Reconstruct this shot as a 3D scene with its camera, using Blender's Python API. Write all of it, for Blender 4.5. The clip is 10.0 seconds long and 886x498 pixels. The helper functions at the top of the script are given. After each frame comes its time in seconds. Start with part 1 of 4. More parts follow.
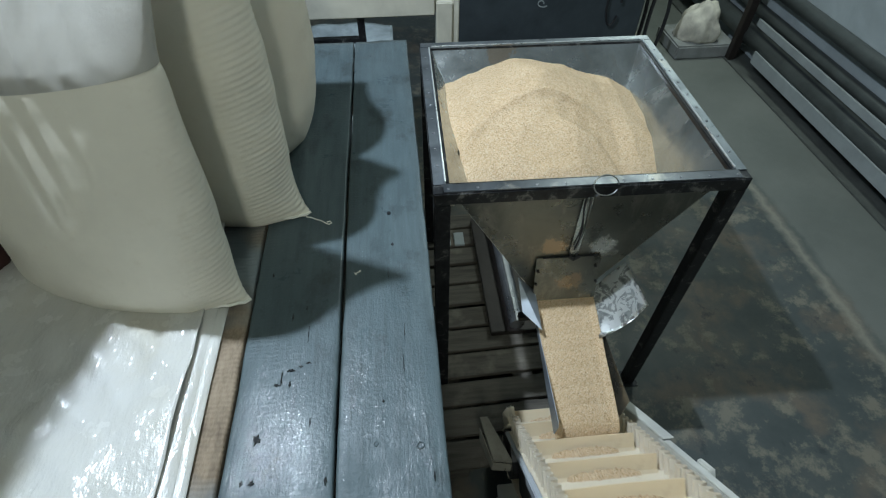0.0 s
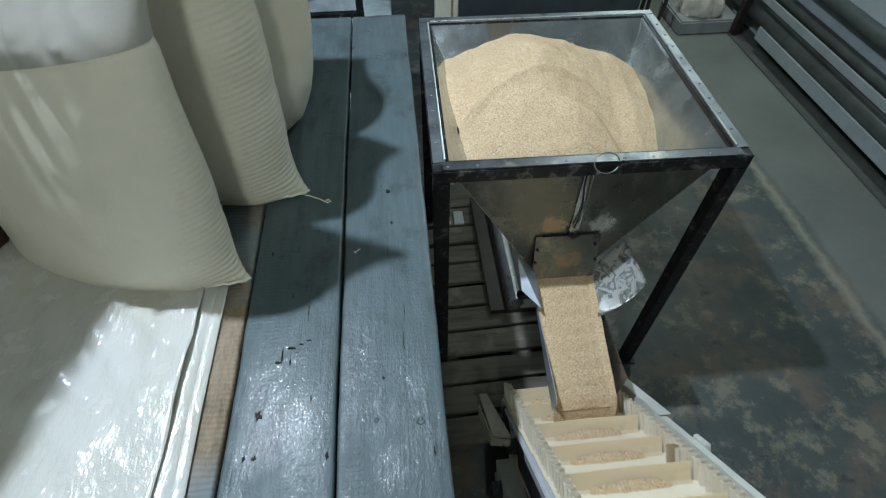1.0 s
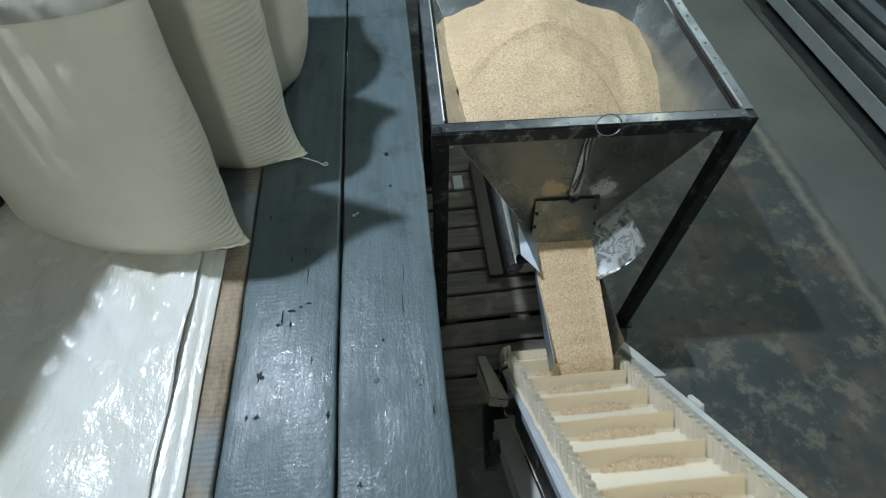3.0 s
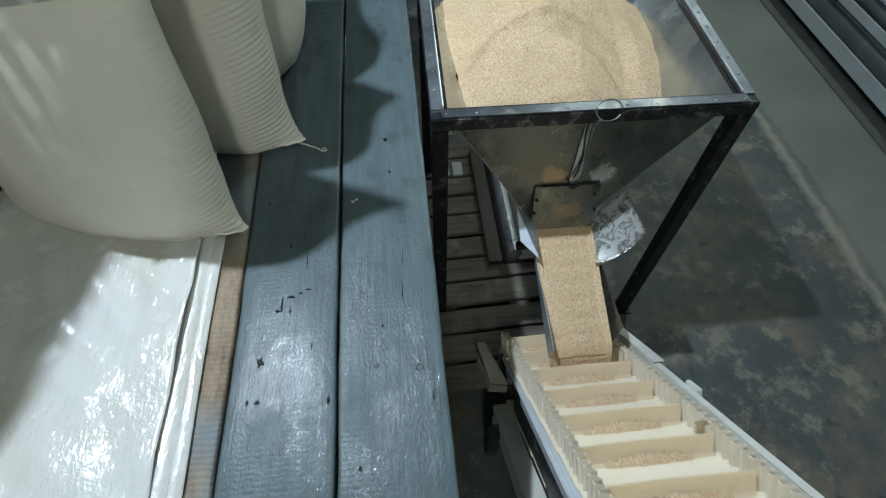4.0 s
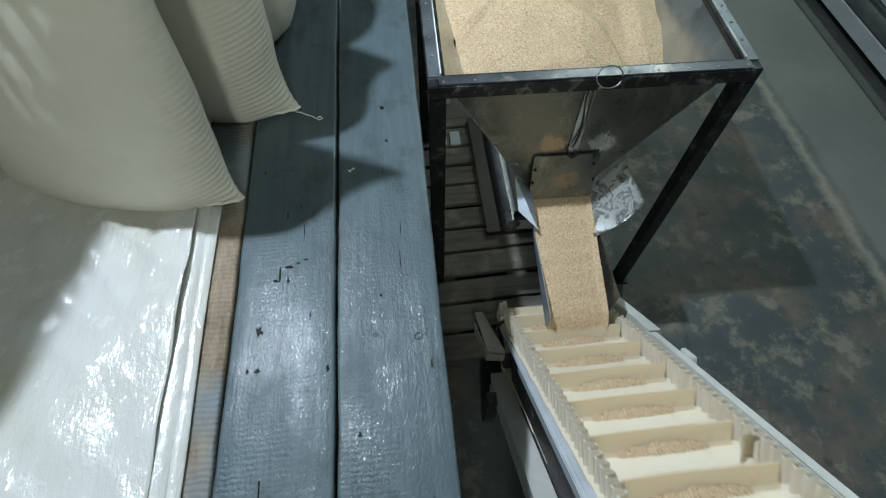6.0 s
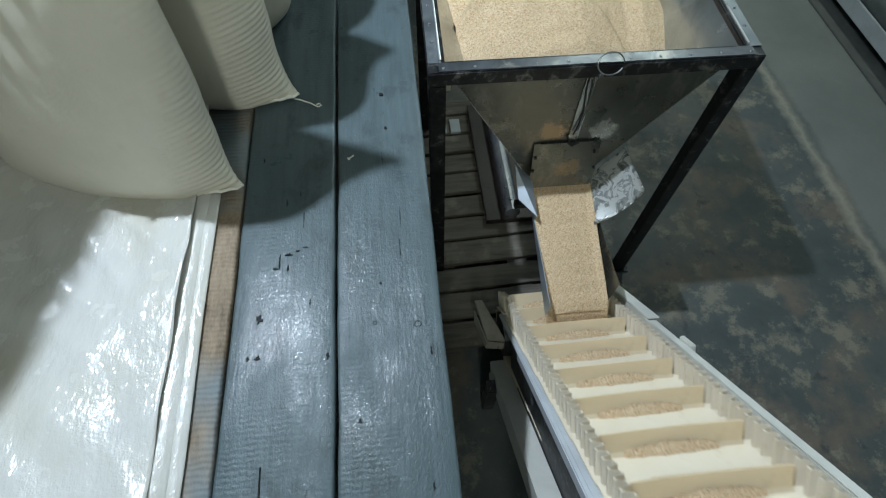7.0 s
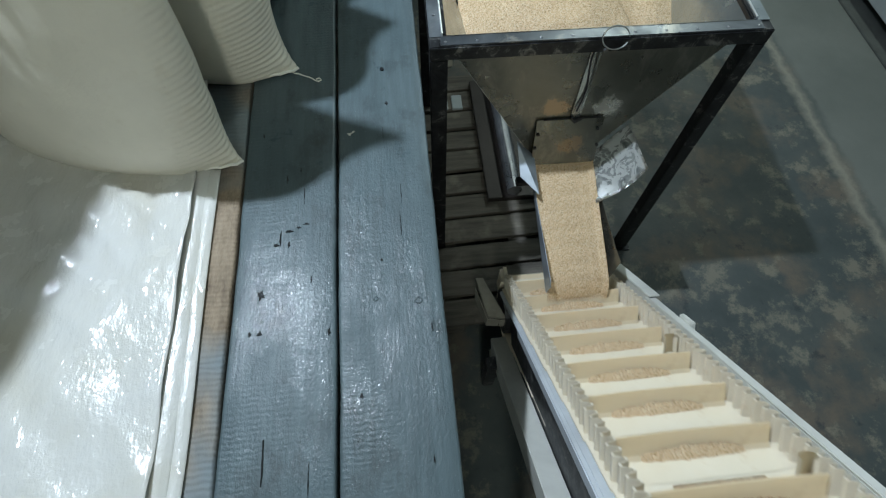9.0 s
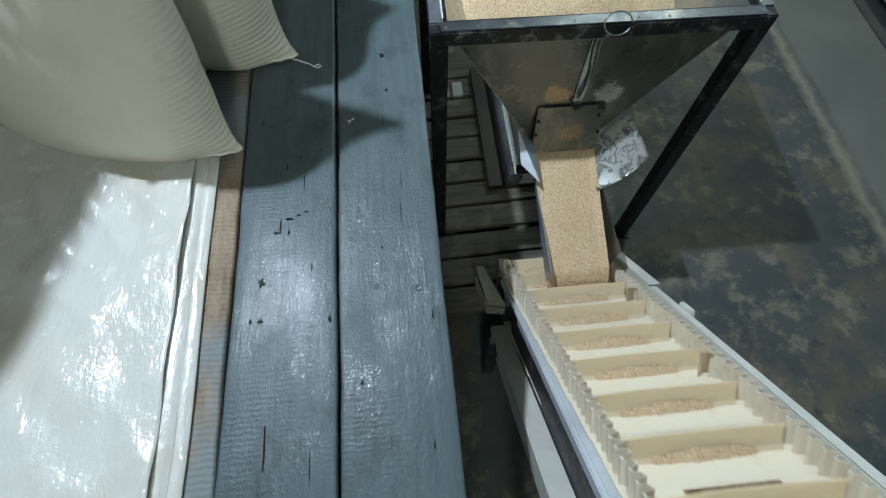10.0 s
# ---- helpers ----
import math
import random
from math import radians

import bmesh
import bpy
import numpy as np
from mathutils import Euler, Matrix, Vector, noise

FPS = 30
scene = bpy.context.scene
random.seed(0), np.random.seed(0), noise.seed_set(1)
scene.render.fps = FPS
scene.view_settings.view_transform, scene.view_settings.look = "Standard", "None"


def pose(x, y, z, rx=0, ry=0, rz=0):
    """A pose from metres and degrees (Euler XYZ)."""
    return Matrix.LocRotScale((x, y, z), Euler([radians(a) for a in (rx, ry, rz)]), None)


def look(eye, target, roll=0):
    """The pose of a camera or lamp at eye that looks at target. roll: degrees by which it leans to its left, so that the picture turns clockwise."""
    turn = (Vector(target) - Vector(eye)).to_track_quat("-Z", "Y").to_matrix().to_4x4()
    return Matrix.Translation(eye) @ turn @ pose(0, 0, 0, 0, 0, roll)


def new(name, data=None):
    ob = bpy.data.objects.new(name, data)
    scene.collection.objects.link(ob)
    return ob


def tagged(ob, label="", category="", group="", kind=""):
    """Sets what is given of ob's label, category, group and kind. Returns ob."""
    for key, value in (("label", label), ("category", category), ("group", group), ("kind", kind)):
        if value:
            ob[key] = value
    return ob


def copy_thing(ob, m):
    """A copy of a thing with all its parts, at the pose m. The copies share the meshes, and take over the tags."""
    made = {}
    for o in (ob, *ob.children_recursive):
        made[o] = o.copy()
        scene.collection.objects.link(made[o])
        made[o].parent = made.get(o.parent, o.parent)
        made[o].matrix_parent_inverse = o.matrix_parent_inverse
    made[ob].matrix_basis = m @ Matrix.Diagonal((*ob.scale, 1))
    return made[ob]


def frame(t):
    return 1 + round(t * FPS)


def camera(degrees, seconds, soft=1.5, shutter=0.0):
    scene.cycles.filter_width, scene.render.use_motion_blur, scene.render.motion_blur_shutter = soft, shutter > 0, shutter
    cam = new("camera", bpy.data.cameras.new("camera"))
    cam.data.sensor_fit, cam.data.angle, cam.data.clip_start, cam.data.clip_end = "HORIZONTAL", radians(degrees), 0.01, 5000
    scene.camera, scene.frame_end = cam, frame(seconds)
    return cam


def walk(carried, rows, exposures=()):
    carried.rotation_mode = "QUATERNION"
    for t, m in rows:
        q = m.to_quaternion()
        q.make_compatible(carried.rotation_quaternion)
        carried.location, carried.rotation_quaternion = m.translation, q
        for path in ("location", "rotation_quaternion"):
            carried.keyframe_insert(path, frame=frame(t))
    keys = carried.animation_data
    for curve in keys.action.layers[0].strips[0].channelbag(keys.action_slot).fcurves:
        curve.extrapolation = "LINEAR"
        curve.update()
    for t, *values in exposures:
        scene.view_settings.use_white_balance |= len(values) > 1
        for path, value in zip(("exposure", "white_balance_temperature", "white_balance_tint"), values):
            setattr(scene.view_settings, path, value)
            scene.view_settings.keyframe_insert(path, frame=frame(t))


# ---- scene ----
cam = camera(82.1, 10.0, 1.2, 0.3)


def eye_at(t):
    """The camera sinks a few centimetres while it tilts down."""
    return Vector((-0.004 + 0.0001 * t, 0.003 - 0.0008 * t, 0.9172 - 0.0038 * t + 0.00014 * t * t))


def aim(t, pitch, yaw, roll):
    p, q = radians(pitch), radians(yaw)
    way = Vector((-math.sin(q) * math.cos(p), math.cos(q) * math.cos(p), math.sin(p)))
    return look(eye_at(t), eye_at(t) + way, roll)


# seconds, pitch, yaw, roll
TILT = [
    (0, -48.04, -5.43, 0.04), (0.5, -49.14, -5.50, 0.06), (1, -50.34, -5.51, 0.03), (1.5, -51.41, -5.53, 0.05),
    (2, -52.52, -5.63, 0.11), (2.5, -53.41, -5.65, 0.16), (4, -55.64, -5.77, 0.18), (4.5, -56.38, -5.93, 0.25),
    (5, -57.30, -6.04, 0.28), (5.5, -58.12, -6.15, 0.34), (7, -60.11, -6.28, 0.49), (7.5, -60.71, -6.22, 0.39),
    (8, -61.35, -6.19, 0.43), (8.5, -61.92, -6.16, 0.48), (9, -62.54, -6.03, 0.46), (9.5, -63.15, -5.96, 0.43),
    (10, -63.85, -5.97, 0.44),
]
walk(cam, [(t, aim(t, p, q, r)) for t, p, q, r in TILT])

# ---- light ----
FLOOR = -1.165
world = bpy.data.worlds.new("hall_air")
scene.world = world
world.use_nodes = True
world.node_tree.nodes["Background"].inputs[0].default_value = (0.72, 0.80, 0.80, 1)
world.node_tree.nodes["Background"].inputs[1].default_value = 0.05


def lamp(name, eye, target, watts, size, colour, long=0.0):
    data = bpy.data.lights.new(name, "AREA")
    data.energy, data.size, data.color = watts, size, colour
    if long:
        data.shape, data.size_y = "RECTANGLE", long
    else:
        data.shape = "DISK"
    ob = new(name, data)
    ob.matrix_world = look(eye, target)
    return ob


lamp("key_lamp", (-0.88, 1.22, 2.45), (0.1, 1.0, -0.4), 86, 0.075, (0.745, 0.88, 1.03))
# two unseen fill lights, added to lift the sack fronts and far floor
lamp("tube_lamp_behind", (-0.1, -2.2, 2.4), (0.0, 0.6, 0.0), 36, 0.30, (0.93, 1.0, 0.92), 1.3)
lamp("tube_lamp_far", (2.2, 4.2, 2.4), (1.9, 2.8, -1.1), 44, 0.35, (0.86, 1.0, 0.94), 1.3)
scene.view_settings.exposure = 0.0


# ---- materials ----
class Mat:
    """A small node builder."""

    def __init__(self, name, rough=0.6, metal=0.0, spec=0.5):
        self.m = bpy.data.materials.new(name)
        self.m.use_nodes = True
        self.t = self.m.node_tree
        self.b = self.t.nodes["Principled BSDF"]
        self.b.inputs["Roughness"].default_value = rough
        self.b.inputs["Metallic"].default_value = metal
        self.b.inputs["Specular IOR Level"].default_value = spec

    def node(self, kind, **values):
        n = self.t.nodes.new(kind)
        for k, v in values.items():
            n.inputs[k.replace("_", " ")].default_value = v
        return n

    def link(self, a, b):
        self.t.links.new(a, b)

    def coords(self, scale=(1, 1, 1), obj=True):
        c = self.t.nodes.new("ShaderNodeTexCoord")
        mp = self.node("ShaderNodeMapping")
        mp.inputs["Scale"].default_value = scale
        self.link(c.outputs["Object" if obj else "Generated"], mp.inputs[0])
        return mp.outputs[0]

    def noise(self, scale, detail=4, rough=0.6, stretch=(1, 1, 1), distort=0.0):
        n = self.node("ShaderNodeTexNoise", Scale=scale, Detail=detail, Roughness=rough, Distortion=distort)
        self.link(self.coords(stretch), n.inputs["Vector"])
        return n.outputs["Fac"]

    def voronoi(self, scale, stretch=(1, 1, 1), out="Distance"):
        n = self.node("ShaderNodeTexVoronoi", Scale=scale)
        self.link(self.coords(stretch), n.inputs["Vector"])
        return n.outputs[out]

    def ramp(self, fac, stops):
        r = self.t.nodes.new("ShaderNodeValToRGB")
        e = r.color_ramp.elements
        while len(e) < len(stops):
            e.new(0.5)
        for k, (p, c) in enumerate(stops):
            e[k].position, e[k].color = p, (*c, 1) if len(c) == 3 else c
        self.link(fac, r.inputs[0])
        return r.outputs[0]

    def grey(self, fac, lo, hi, a=0.0, b=1.0):
        n = self.node("ShaderNodeMapRange")
        for k, v in (("From Min", lo), ("From Max", hi), ("To Min", a), ("To Max", b)):
            n.inputs[k].default_value = v
        self.link(fac, n.inputs[0])
        return n.outputs[0]

    def mix(self, fac, a, b, how="MIX"):
        n = self.t.nodes.new("ShaderNodeMix")
        n.data_type, n.blend_type = "RGBA", how
        for k, v in ((0, fac), (6, a), (7, b)):
            if hasattr(v, "is_linked"):
                self.link(v, n.inputs[k])
            else:
                n.inputs[k].default_value = v if k == 0 else (*v, 1)
        return n.outputs[2]

    def colour(self, c):
        if hasattr(c, "is_linked"):
            self.link(c, self.b.inputs["Base Color"])
        else:
            self.b.inputs["Base Color"].default_value = (*c, 1)
        return self

    def rough(self, c):
        self.link(c, self.b.inputs["Roughness"])
        return self

    def bump(self, fac, metres, strength=1.0):
        n = self.node("ShaderNodeBump", Strength=strength, Distance=metres)
        self.link(fac, n.inputs["Height"])
        old = self.b.inputs["Normal"]
        if old.is_linked:
            self.link(old.links[0].from_socket, n.inputs["Normal"])
        self.link(n.outputs[0], self.b.inputs["Normal"])
        return self

    def vary(self, amount):
        """Random lightness of each piece."""
        i = self.t.nodes.new("ShaderNodeObjectInfo")
        return self.grey(i.outputs["Random"], 0, 1, 1 - amount, 1 + amount)


def make_paint_wood():
    k = Mat("grey_blue_floor_paint", 0.5, 0.0, 0.24)
    fine = k.noise(60, 5, 0.65, (1, 0.06, 1))
    broad = k.noise(4, 5, 0.6, (1, 0.5, 1))
    c = k.ramp(broad, [(0.25, (0.060, 0.085, 0.094)), (0.5, (0.088, 0.120, 0.130)), (0.75, (0.120, 0.156, 0.166))])
    c = k.mix(k.grey(fine, 0.42, 0.66, 0.0, 0.5), c, (0.056, 0.075, 0.079))
    dirt = k.grey(k.noise(8, 7, 0.72, (1, 0.6, 1)), 0.52, 0.68, 0, 0.75)
    c = k.mix(dirt, c, (0.036, 0.042, 0.042))
    dust = k.noise(260, 2, 0.5)
    c = k.mix(k.grey(dust, 0.69, 0.76, 0, 0.4), c, (0.30, 0.35, 0.37))
    k.colour(c)
    k.rough(k.grey(k.noise(12, 6, 0.7), 0.35, 0.68, 0.26, 0.55))
    k.bump(fine, 0.003, 0.5)
    k.bump(k.noise(170, 4, 0.65, (1, 0.7, 1)), 0.0015, 0.8)
    k.bump(k.noise(24, 4, 0.6, (1, 0.35, 1)), 0.004, 0.14)
    k.link(k.grey(k.noise(9, 7, 0.72, (1, 0.5, 1)), 0.46, 0.60, 0.02, 0.55), k.b.inputs["Coat Weight"])
    k.b.inputs["Coat Roughness"].default_value = 0.12
    wet = k.node("ShaderNodeBump", Strength=1.0, Distance=0.0030)
    k.link(k.noise(80, 4, 0.6, (1, 0.55, 1)), wet.inputs["Height"])
    k.link(wet.outputs[0], k.b.inputs["Coat Normal"])
    saw = k.t.nodes.new("ShaderNodeTexWave")
    saw.bands_direction = "Y"
    saw.inputs["Scale"].default_value = 34
    saw.inputs["Distortion"].default_value = 4
    saw.inputs["Detail"].default_value = 4
    saw.inputs["Detail Scale"].default_value = 1.5
    k.link(k.coords(), saw.inputs["Vector"])
    patch = k.grey(k.noise(5, 3, 0.6, (1.4, 0.5, 1)), 0.49, 0.60)
    sawed = k.t.nodes.new("ShaderNodeMath")
    sawed.operation = "MULTIPLY"
    k.link(saw.outputs["Fac"], sawed.inputs[0])
    k.link(patch, sawed.inputs[1])
    k.bump(sawed.outputs[0], 0.0008, 0.28)
    return k.m


def make_raw_wood():
    k = Mat("raw_sawn_wood", 0.75)
    fine = k.noise(60, 6, 0.75, (0.6, 0.22, 1))
    c = k.ramp(fine, [(0.3, (0.12, 0.085, 0.055)), (0.55, (0.26, 0.20, 0.135)), (0.8, (0.36, 0.29, 0.21))])
    grey = k.noise(3.0, 3, 0.5, (1, 1, 1))
    c = k.mix(k.grey(grey, 0.5, 0.62), c, (0.17, 0.20, 0.21))
    k.colour(c).bump(fine, 0.004, 0.6)
    saw = k.t.nodes.new("ShaderNodeTexWave")
    saw.bands_direction = "Y"
    saw.inputs["Scale"].default_value = 30
    saw.inputs["Distortion"].default_value = 3
    k.link(k.coords(), saw.inputs["Vector"])
    k.bump(saw.outputs["Fac"], 0.0015, 0.6)
    return k.m


def make_pallet_wood():
    k = Mat("grimy_pallet_wood", 0.8)
    fine = k.noise(40, 5, 0.7, (0.08, 1, 1))
    c = k.ramp(fine, [(0.3, (0.060, 0.054, 0.045)), (0.7, (0.150, 0.135, 0.110))])
    c = k.mix(k.grey(k.noise(7, 4, 0.6), 0.55, 0.75, 0, 0.6), c, (0.30, 0.27, 0.22))
    k.colour(c).bump(fine, 0.004, 0.6)
    return k.m


def make_weave(name, base, rough, cell, shine=0.0):
    k = Mat(name, rough)
    x = k.t.nodes.new("ShaderNodeTexWave")
    x.bands_direction = "X"
    z = k.t.nodes.new("ShaderNodeTexWave")
    z.bands_direction = "Z"
    for w in (x, z):
        w.inputs["Scale"].default_value = cell
        w.inputs["Distortion"].default_value = 0.4
        k.link(k.coords(), w.inputs["Vector"])
    weave = k.mix(0.5, x.outputs["Color"], z.outputs["Color"])
    broad = k.noise(5, 4, 0.6)
    c = k.ramp(broad, [(0.3, tuple(v * 0.88 for v in base)), (0.7, base)])
    soil = k.grey(k.noise(22, 6, 0.7), 0.56, 0.72, 0, 0.25)
    c = k.mix(soil, c, tuple(v * m for v, m in zip(base, (0.72, 0.66, 0.56))))
    k.colour(c)
    k.bump(weave, 0.0006, 0.35)
    k.bump(k.noise(14, 4, 0.55), 0.007, 0.3)
    k.bump(k.noise(90, 4, 0.6, (1, 1, 0.6)), 0.0016, 0.45)
    k.b.inputs["Coat Weight"].default_value = shine
    k.b.inputs["Coat Roughness"].default_value = 0.25
    return k


def make_film_sheet():
    k = Mat("white_laminated_sheet", 0.30)
    stain = k.noise(3.2, 4, 0.6)
    c = k.ramp(stain, [(0.3, (0.50, 0.47, 0.385)), (0.5, (0.575, 0.57, 0.53)), (0.8, (0.61, 0.62, 0.615))])
    k.colour(c)
    k.rough(k.grey(k.noise(20, 3, 0.6), 0.3, 0.7, 0.12, 0.32))
    k.bump(k.noise(300, 2, 0.5), 0.0008, 0.5)
    k.bump(k.noise(7, 5, 0.6, (1.6, 0.7, 1)), 0.014, 0.7)
    k.bump(k.noise(38, 4, 0.6), 0.004, 0.4)
    k.b.inputs["Coat Weight"].default_value = 1.0
    k.b.inputs["Coat Roughness"].default_value = 0.15
    film = k.node("ShaderNodeBump", Strength=0.8, Distance=0.055)
    k.link(k.noise(5, 5, 0.50, (1.5, 0.7, 1)), film.inputs["Height"])
    k.link(film.outputs[0], k.b.inputs["Coat Normal"])
    return k.m


def make_galvanised(name, lo, hi, rough=0.28, metal=1.0, smear=0.5, marks=()):
    k = Mat(name, rough, metal)
    cloud = k.noise(5, 5, 0.65, (1, 1, 1), 0.6)
    c = k.ramp(cloud, [(0.3, lo), (0.7, hi)])
    dust = k.grey(k.noise(9, 5, 0.7, (1, 1, 0.5), 1.0), 0.56, 0.70, 0, smear)
    k.colour(k.mix(dust, c, (0.42, 0.40, 0.35)))
    k.rough(k.grey(k.noise(11, 5, 0.65), 0.3, 0.7, rough * 0.65, rough * 1.6))
    k.bump(k.noise(7, 3, 0.5), 0.010, 0.25)
    for centre, size, tone in marks:
        gap = k.t.nodes.new("ShaderNodeVectorMath")
        gap.operation = "DISTANCE"
        k.link(k.coords(), gap.inputs[0])
        gap.inputs[1].default_value = centre
        ragged = k.t.nodes.new("ShaderNodeMath")
        ragged.operation = "MULTIPLY_ADD"
        k.link(k.noise(30, 6, 0.75, (1, 1, 0.7)), ragged.inputs[0])
        ragged.inputs[1].default_value = size * 2.4
        k.link(gap.outputs["Value"], ragged.inputs[2])
        old = k.b.inputs["Base Color"].links[0].from_socket
        k.colour(k.mix(k.grey(ragged.outputs[0], size * 1.9, size * 2.15, 0.85, 0.0), old, tone))
    return k.m


def make_black_steel():
    k = Mat("worn_black_steel", 0.38, 0.55)
    worn = k.noise(22, 6, 0.72, (1, 1, 1), 0.5)
    c = k.ramp(worn, [(0.35, (0.014, 0.015, 0.017)), (0.55, (0.032, 0.034, 0.037)), (0.68, (0.20, 0.20, 0.19))])
    k.colour(c).rough(k.grey(worn, 0.3, 0.7, 0.28, 0.62))
    return k.m


def make_grain():
    k = Mat("crushed_grain", 0.85, 0, 0.3)
    cells = k.voronoi(470, (1, 1, 1), "Color")
    sep = k.t.nodes.new("ShaderNodeSeparateColor")
    k.link(cells, sep.inputs[0])
    c = k.ramp(sep.outputs[0], [(0.0, (0.40, 0.235, 0.105)), (0.18, (0.71, 0.495, 0.28)), (0.7, (0.88, 0.66, 0.42)), (1.0, (0.95, 0.82, 0.61))])
    big = k.noise(9, 4, 0.6)
    c = k.mix(k.grey(big, 0.35, 0.7, 0, 0.28), c, (0.56, 0.40, 0.22))
    k.colour(c)
    k.bump(k.voronoi(470), 0.0035, 0.7)
    k.bump(k.noise(36, 5, 0.7), 0.010, 0.4)
    return k.m


def make_belt(name, through_light, lo=(0.86, 0.76, 0.58), hi=(0.90, 0.82, 0.66)):
    k = Mat(name, 0.42)
    c = k.ramp(k.noise(9, 4, 0.6), [(0.3, lo), (0.7, hi)])
    c = k.mix(k.grey(k.noise(16, 5, 0.7), 0.58, 0.72, 0, 0.35), c, (0.62, 0.47, 0.29))
    k.colour(c)
    k.bump(k.noise(60, 3, 0.5), 0.001, 0.3)
    if not through_light:
        return k.m
    tr = k.t.nodes.new("ShaderNodeBsdfTranslucent")
    tr.inputs[0].default_value = (1.0, 0.88, 0.66, 1)
    mx = k.node("ShaderNodeMixShader", Fac=through_light)
    k.link(k.b.outputs[0], mx.inputs[1])
    k.link(tr.outputs[0], mx.inputs[2])
    k.link(mx.outputs[0], k.t.nodes["Material Output"].inputs[0])
    return k.m


def make_concrete():
    k = Mat("stained_concrete", 0.55)
    a = k.noise(1.6, 6, 0.62)
    b = k.noise(6.5, 8, 0.74)
    c = k.ramp(a, [(0.3, (0.036, 0.048, 0.048)), (0.52, (0.064, 0.077, 0.074)), (0.75, (0.112, 0.119, 0.105))])
    c = k.mix(k.grey(k.noise(2.6, 6, 0.65), 0.50, 0.63, 0, 0.8), c, (0.150, 0.120, 0.090))
    c = k.mix(k.grey(b, 0.53, 0.62, 0, 0.7), c, (0.225, 0.205, 0.155))
    c = k.mix(k.grey(k.noise(11, 6, 0.7), 0.60, 0.68, 0, 0.75), c, (0.034, 0.042, 0.046))
    # past a dusty joint the floor is plain and greyer
    sep = k.t.nodes.new("ShaderNodeSeparateXYZ")
    k.link(k.coords(), sep.inputs[0])
    wob = k.t.nodes.new("ShaderNodeMath")
    wob.operation = "MULTIPLY_ADD"
    k.link(k.noise(9, 5, 0.7), wob.inputs[0])
    wob.inputs[1].default_value = 0.10
    k.link(sep.outputs[0], wob.inputs[2])
    plain = k.ramp(k.noise(2, 5, 0.6), [(0.3, (0.135, 0.148, 0.132)), (0.7, (0.175, 0.186, 0.166))])
    c = k.mix(k.grey(wob.outputs[0], 2.19, 2.25), c, plain)
    band = k.ramp(k.grey(wob.outputs[0], 2.0, 2.35), [(0.35, (0, 0, 0)), (0.5, (0.85, 0.85, 0.85)), (0.62, (0, 0, 0))])
    c = k.mix(band, c, (0.27, 0.26, 0.21))
    k.colour(c)
    k.rough(k.grey(k.noise(3, 5, 0.6), 0.3, 0.7, 0.38, 0.75))
    k.bump(k.noise(28, 6, 0.7), 0.005, 0.35)
    return k.m


def make_plain(name, base, rough=0.6, metal=0.0, var=0.25, scale=6, bump=0.002):
    k = Mat(name, rough, metal)
    c = k.ramp(k.noise(scale, 6, 0.65, (1, 1, 1), 0.4),
               [(0.3, tuple(v * (1 - var) for v in base)), (0.7, tuple(min(1, v * (1 + var)) for v in base))])
    k.colour(c)
    k.bump(k.noise(scale * 7, 4, 0.6), bump, 0.4)
    return k.m


PAINT = make_paint_wood()
RAW = make_raw_wood()
PALLET = make_pallet_wood()
_bag = make_weave("woven_polypropylene", (0.77, 0.725, 0.605), 0.5, 330, 0.08)
BAG = _bag.m
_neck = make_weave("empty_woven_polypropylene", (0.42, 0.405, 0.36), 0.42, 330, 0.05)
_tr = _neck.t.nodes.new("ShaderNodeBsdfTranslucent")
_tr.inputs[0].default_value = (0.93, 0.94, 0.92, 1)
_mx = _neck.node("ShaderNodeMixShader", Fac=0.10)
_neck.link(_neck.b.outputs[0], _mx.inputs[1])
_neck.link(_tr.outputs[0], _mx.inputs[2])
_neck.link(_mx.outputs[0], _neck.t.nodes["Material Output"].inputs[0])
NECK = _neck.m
SHEET = make_film_sheet()
GALV = make_galvanised("galvanised_sheet", (0.30, 0.32, 0.31), (0.60, 0.63, 0.61), 0.20, 0.85, 0.55,
                       marks=(((0.80, 0.36, -0.02), 0.06, (0.62, 0.62, 0.58)), ((0.79, 0.50, -0.01), 0.05, (0.66, 0.67, 0.64)), ((0.76, 0.62, 0.0), 0.05, (0.50, 0.47, 0.40)),
                              ((0.30, 0.79, 0.0), 0.06, (0.42, 0.34, 0.25))))
TRAY = make_galvanised("tray_sheet", (0.42, 0.47, 0.52), (0.58, 0.64, 0.70), 0.42, 0.8, 0.2)
FLANGE = make_galvanised("dusty_flange_steel", (0.07, 0.08, 0.09), (0.17, 0.185, 0.20), 0.36, 0.7, 0.5)
BLACK = make_black_steel()
GRAIN = make_grain()
BELT = make_belt("cream_polymer_belt", 0)
CLEAT = make_belt("thin_cream_polymer", 0.35, (0.90, 0.76, 0.53), (0.94, 0.82, 0.61))
THINWALL = make_belt("wavy_cream_polymer", 0.25, (0.84, 0.77, 0.62), (0.88, 0.82, 0.70))
CONCRETE = make_concrete()
BLUE_FILM = make_plain("bluish_plastic_film", (0.30, 0.35, 0.37), 0.18, 0, 0.4, 5, 0.006)
# cream steel darkened to paint in the shade on the end bracket
SHADED_STEEL = make_plain("shaded_cream_steel", (0.30, 0.285, 0.235), 0.6, 0, 0.25, 14)
CREAM_STEEL = make_plain("cream_painted_steel", (0.62, 0.60, 0.50), 0.45, 0, 0.12)
WHITE_STEEL = make_plain("off_white_painted_steel", (0.66, 0.66, 0.60), 0.45, 0, 0.12)
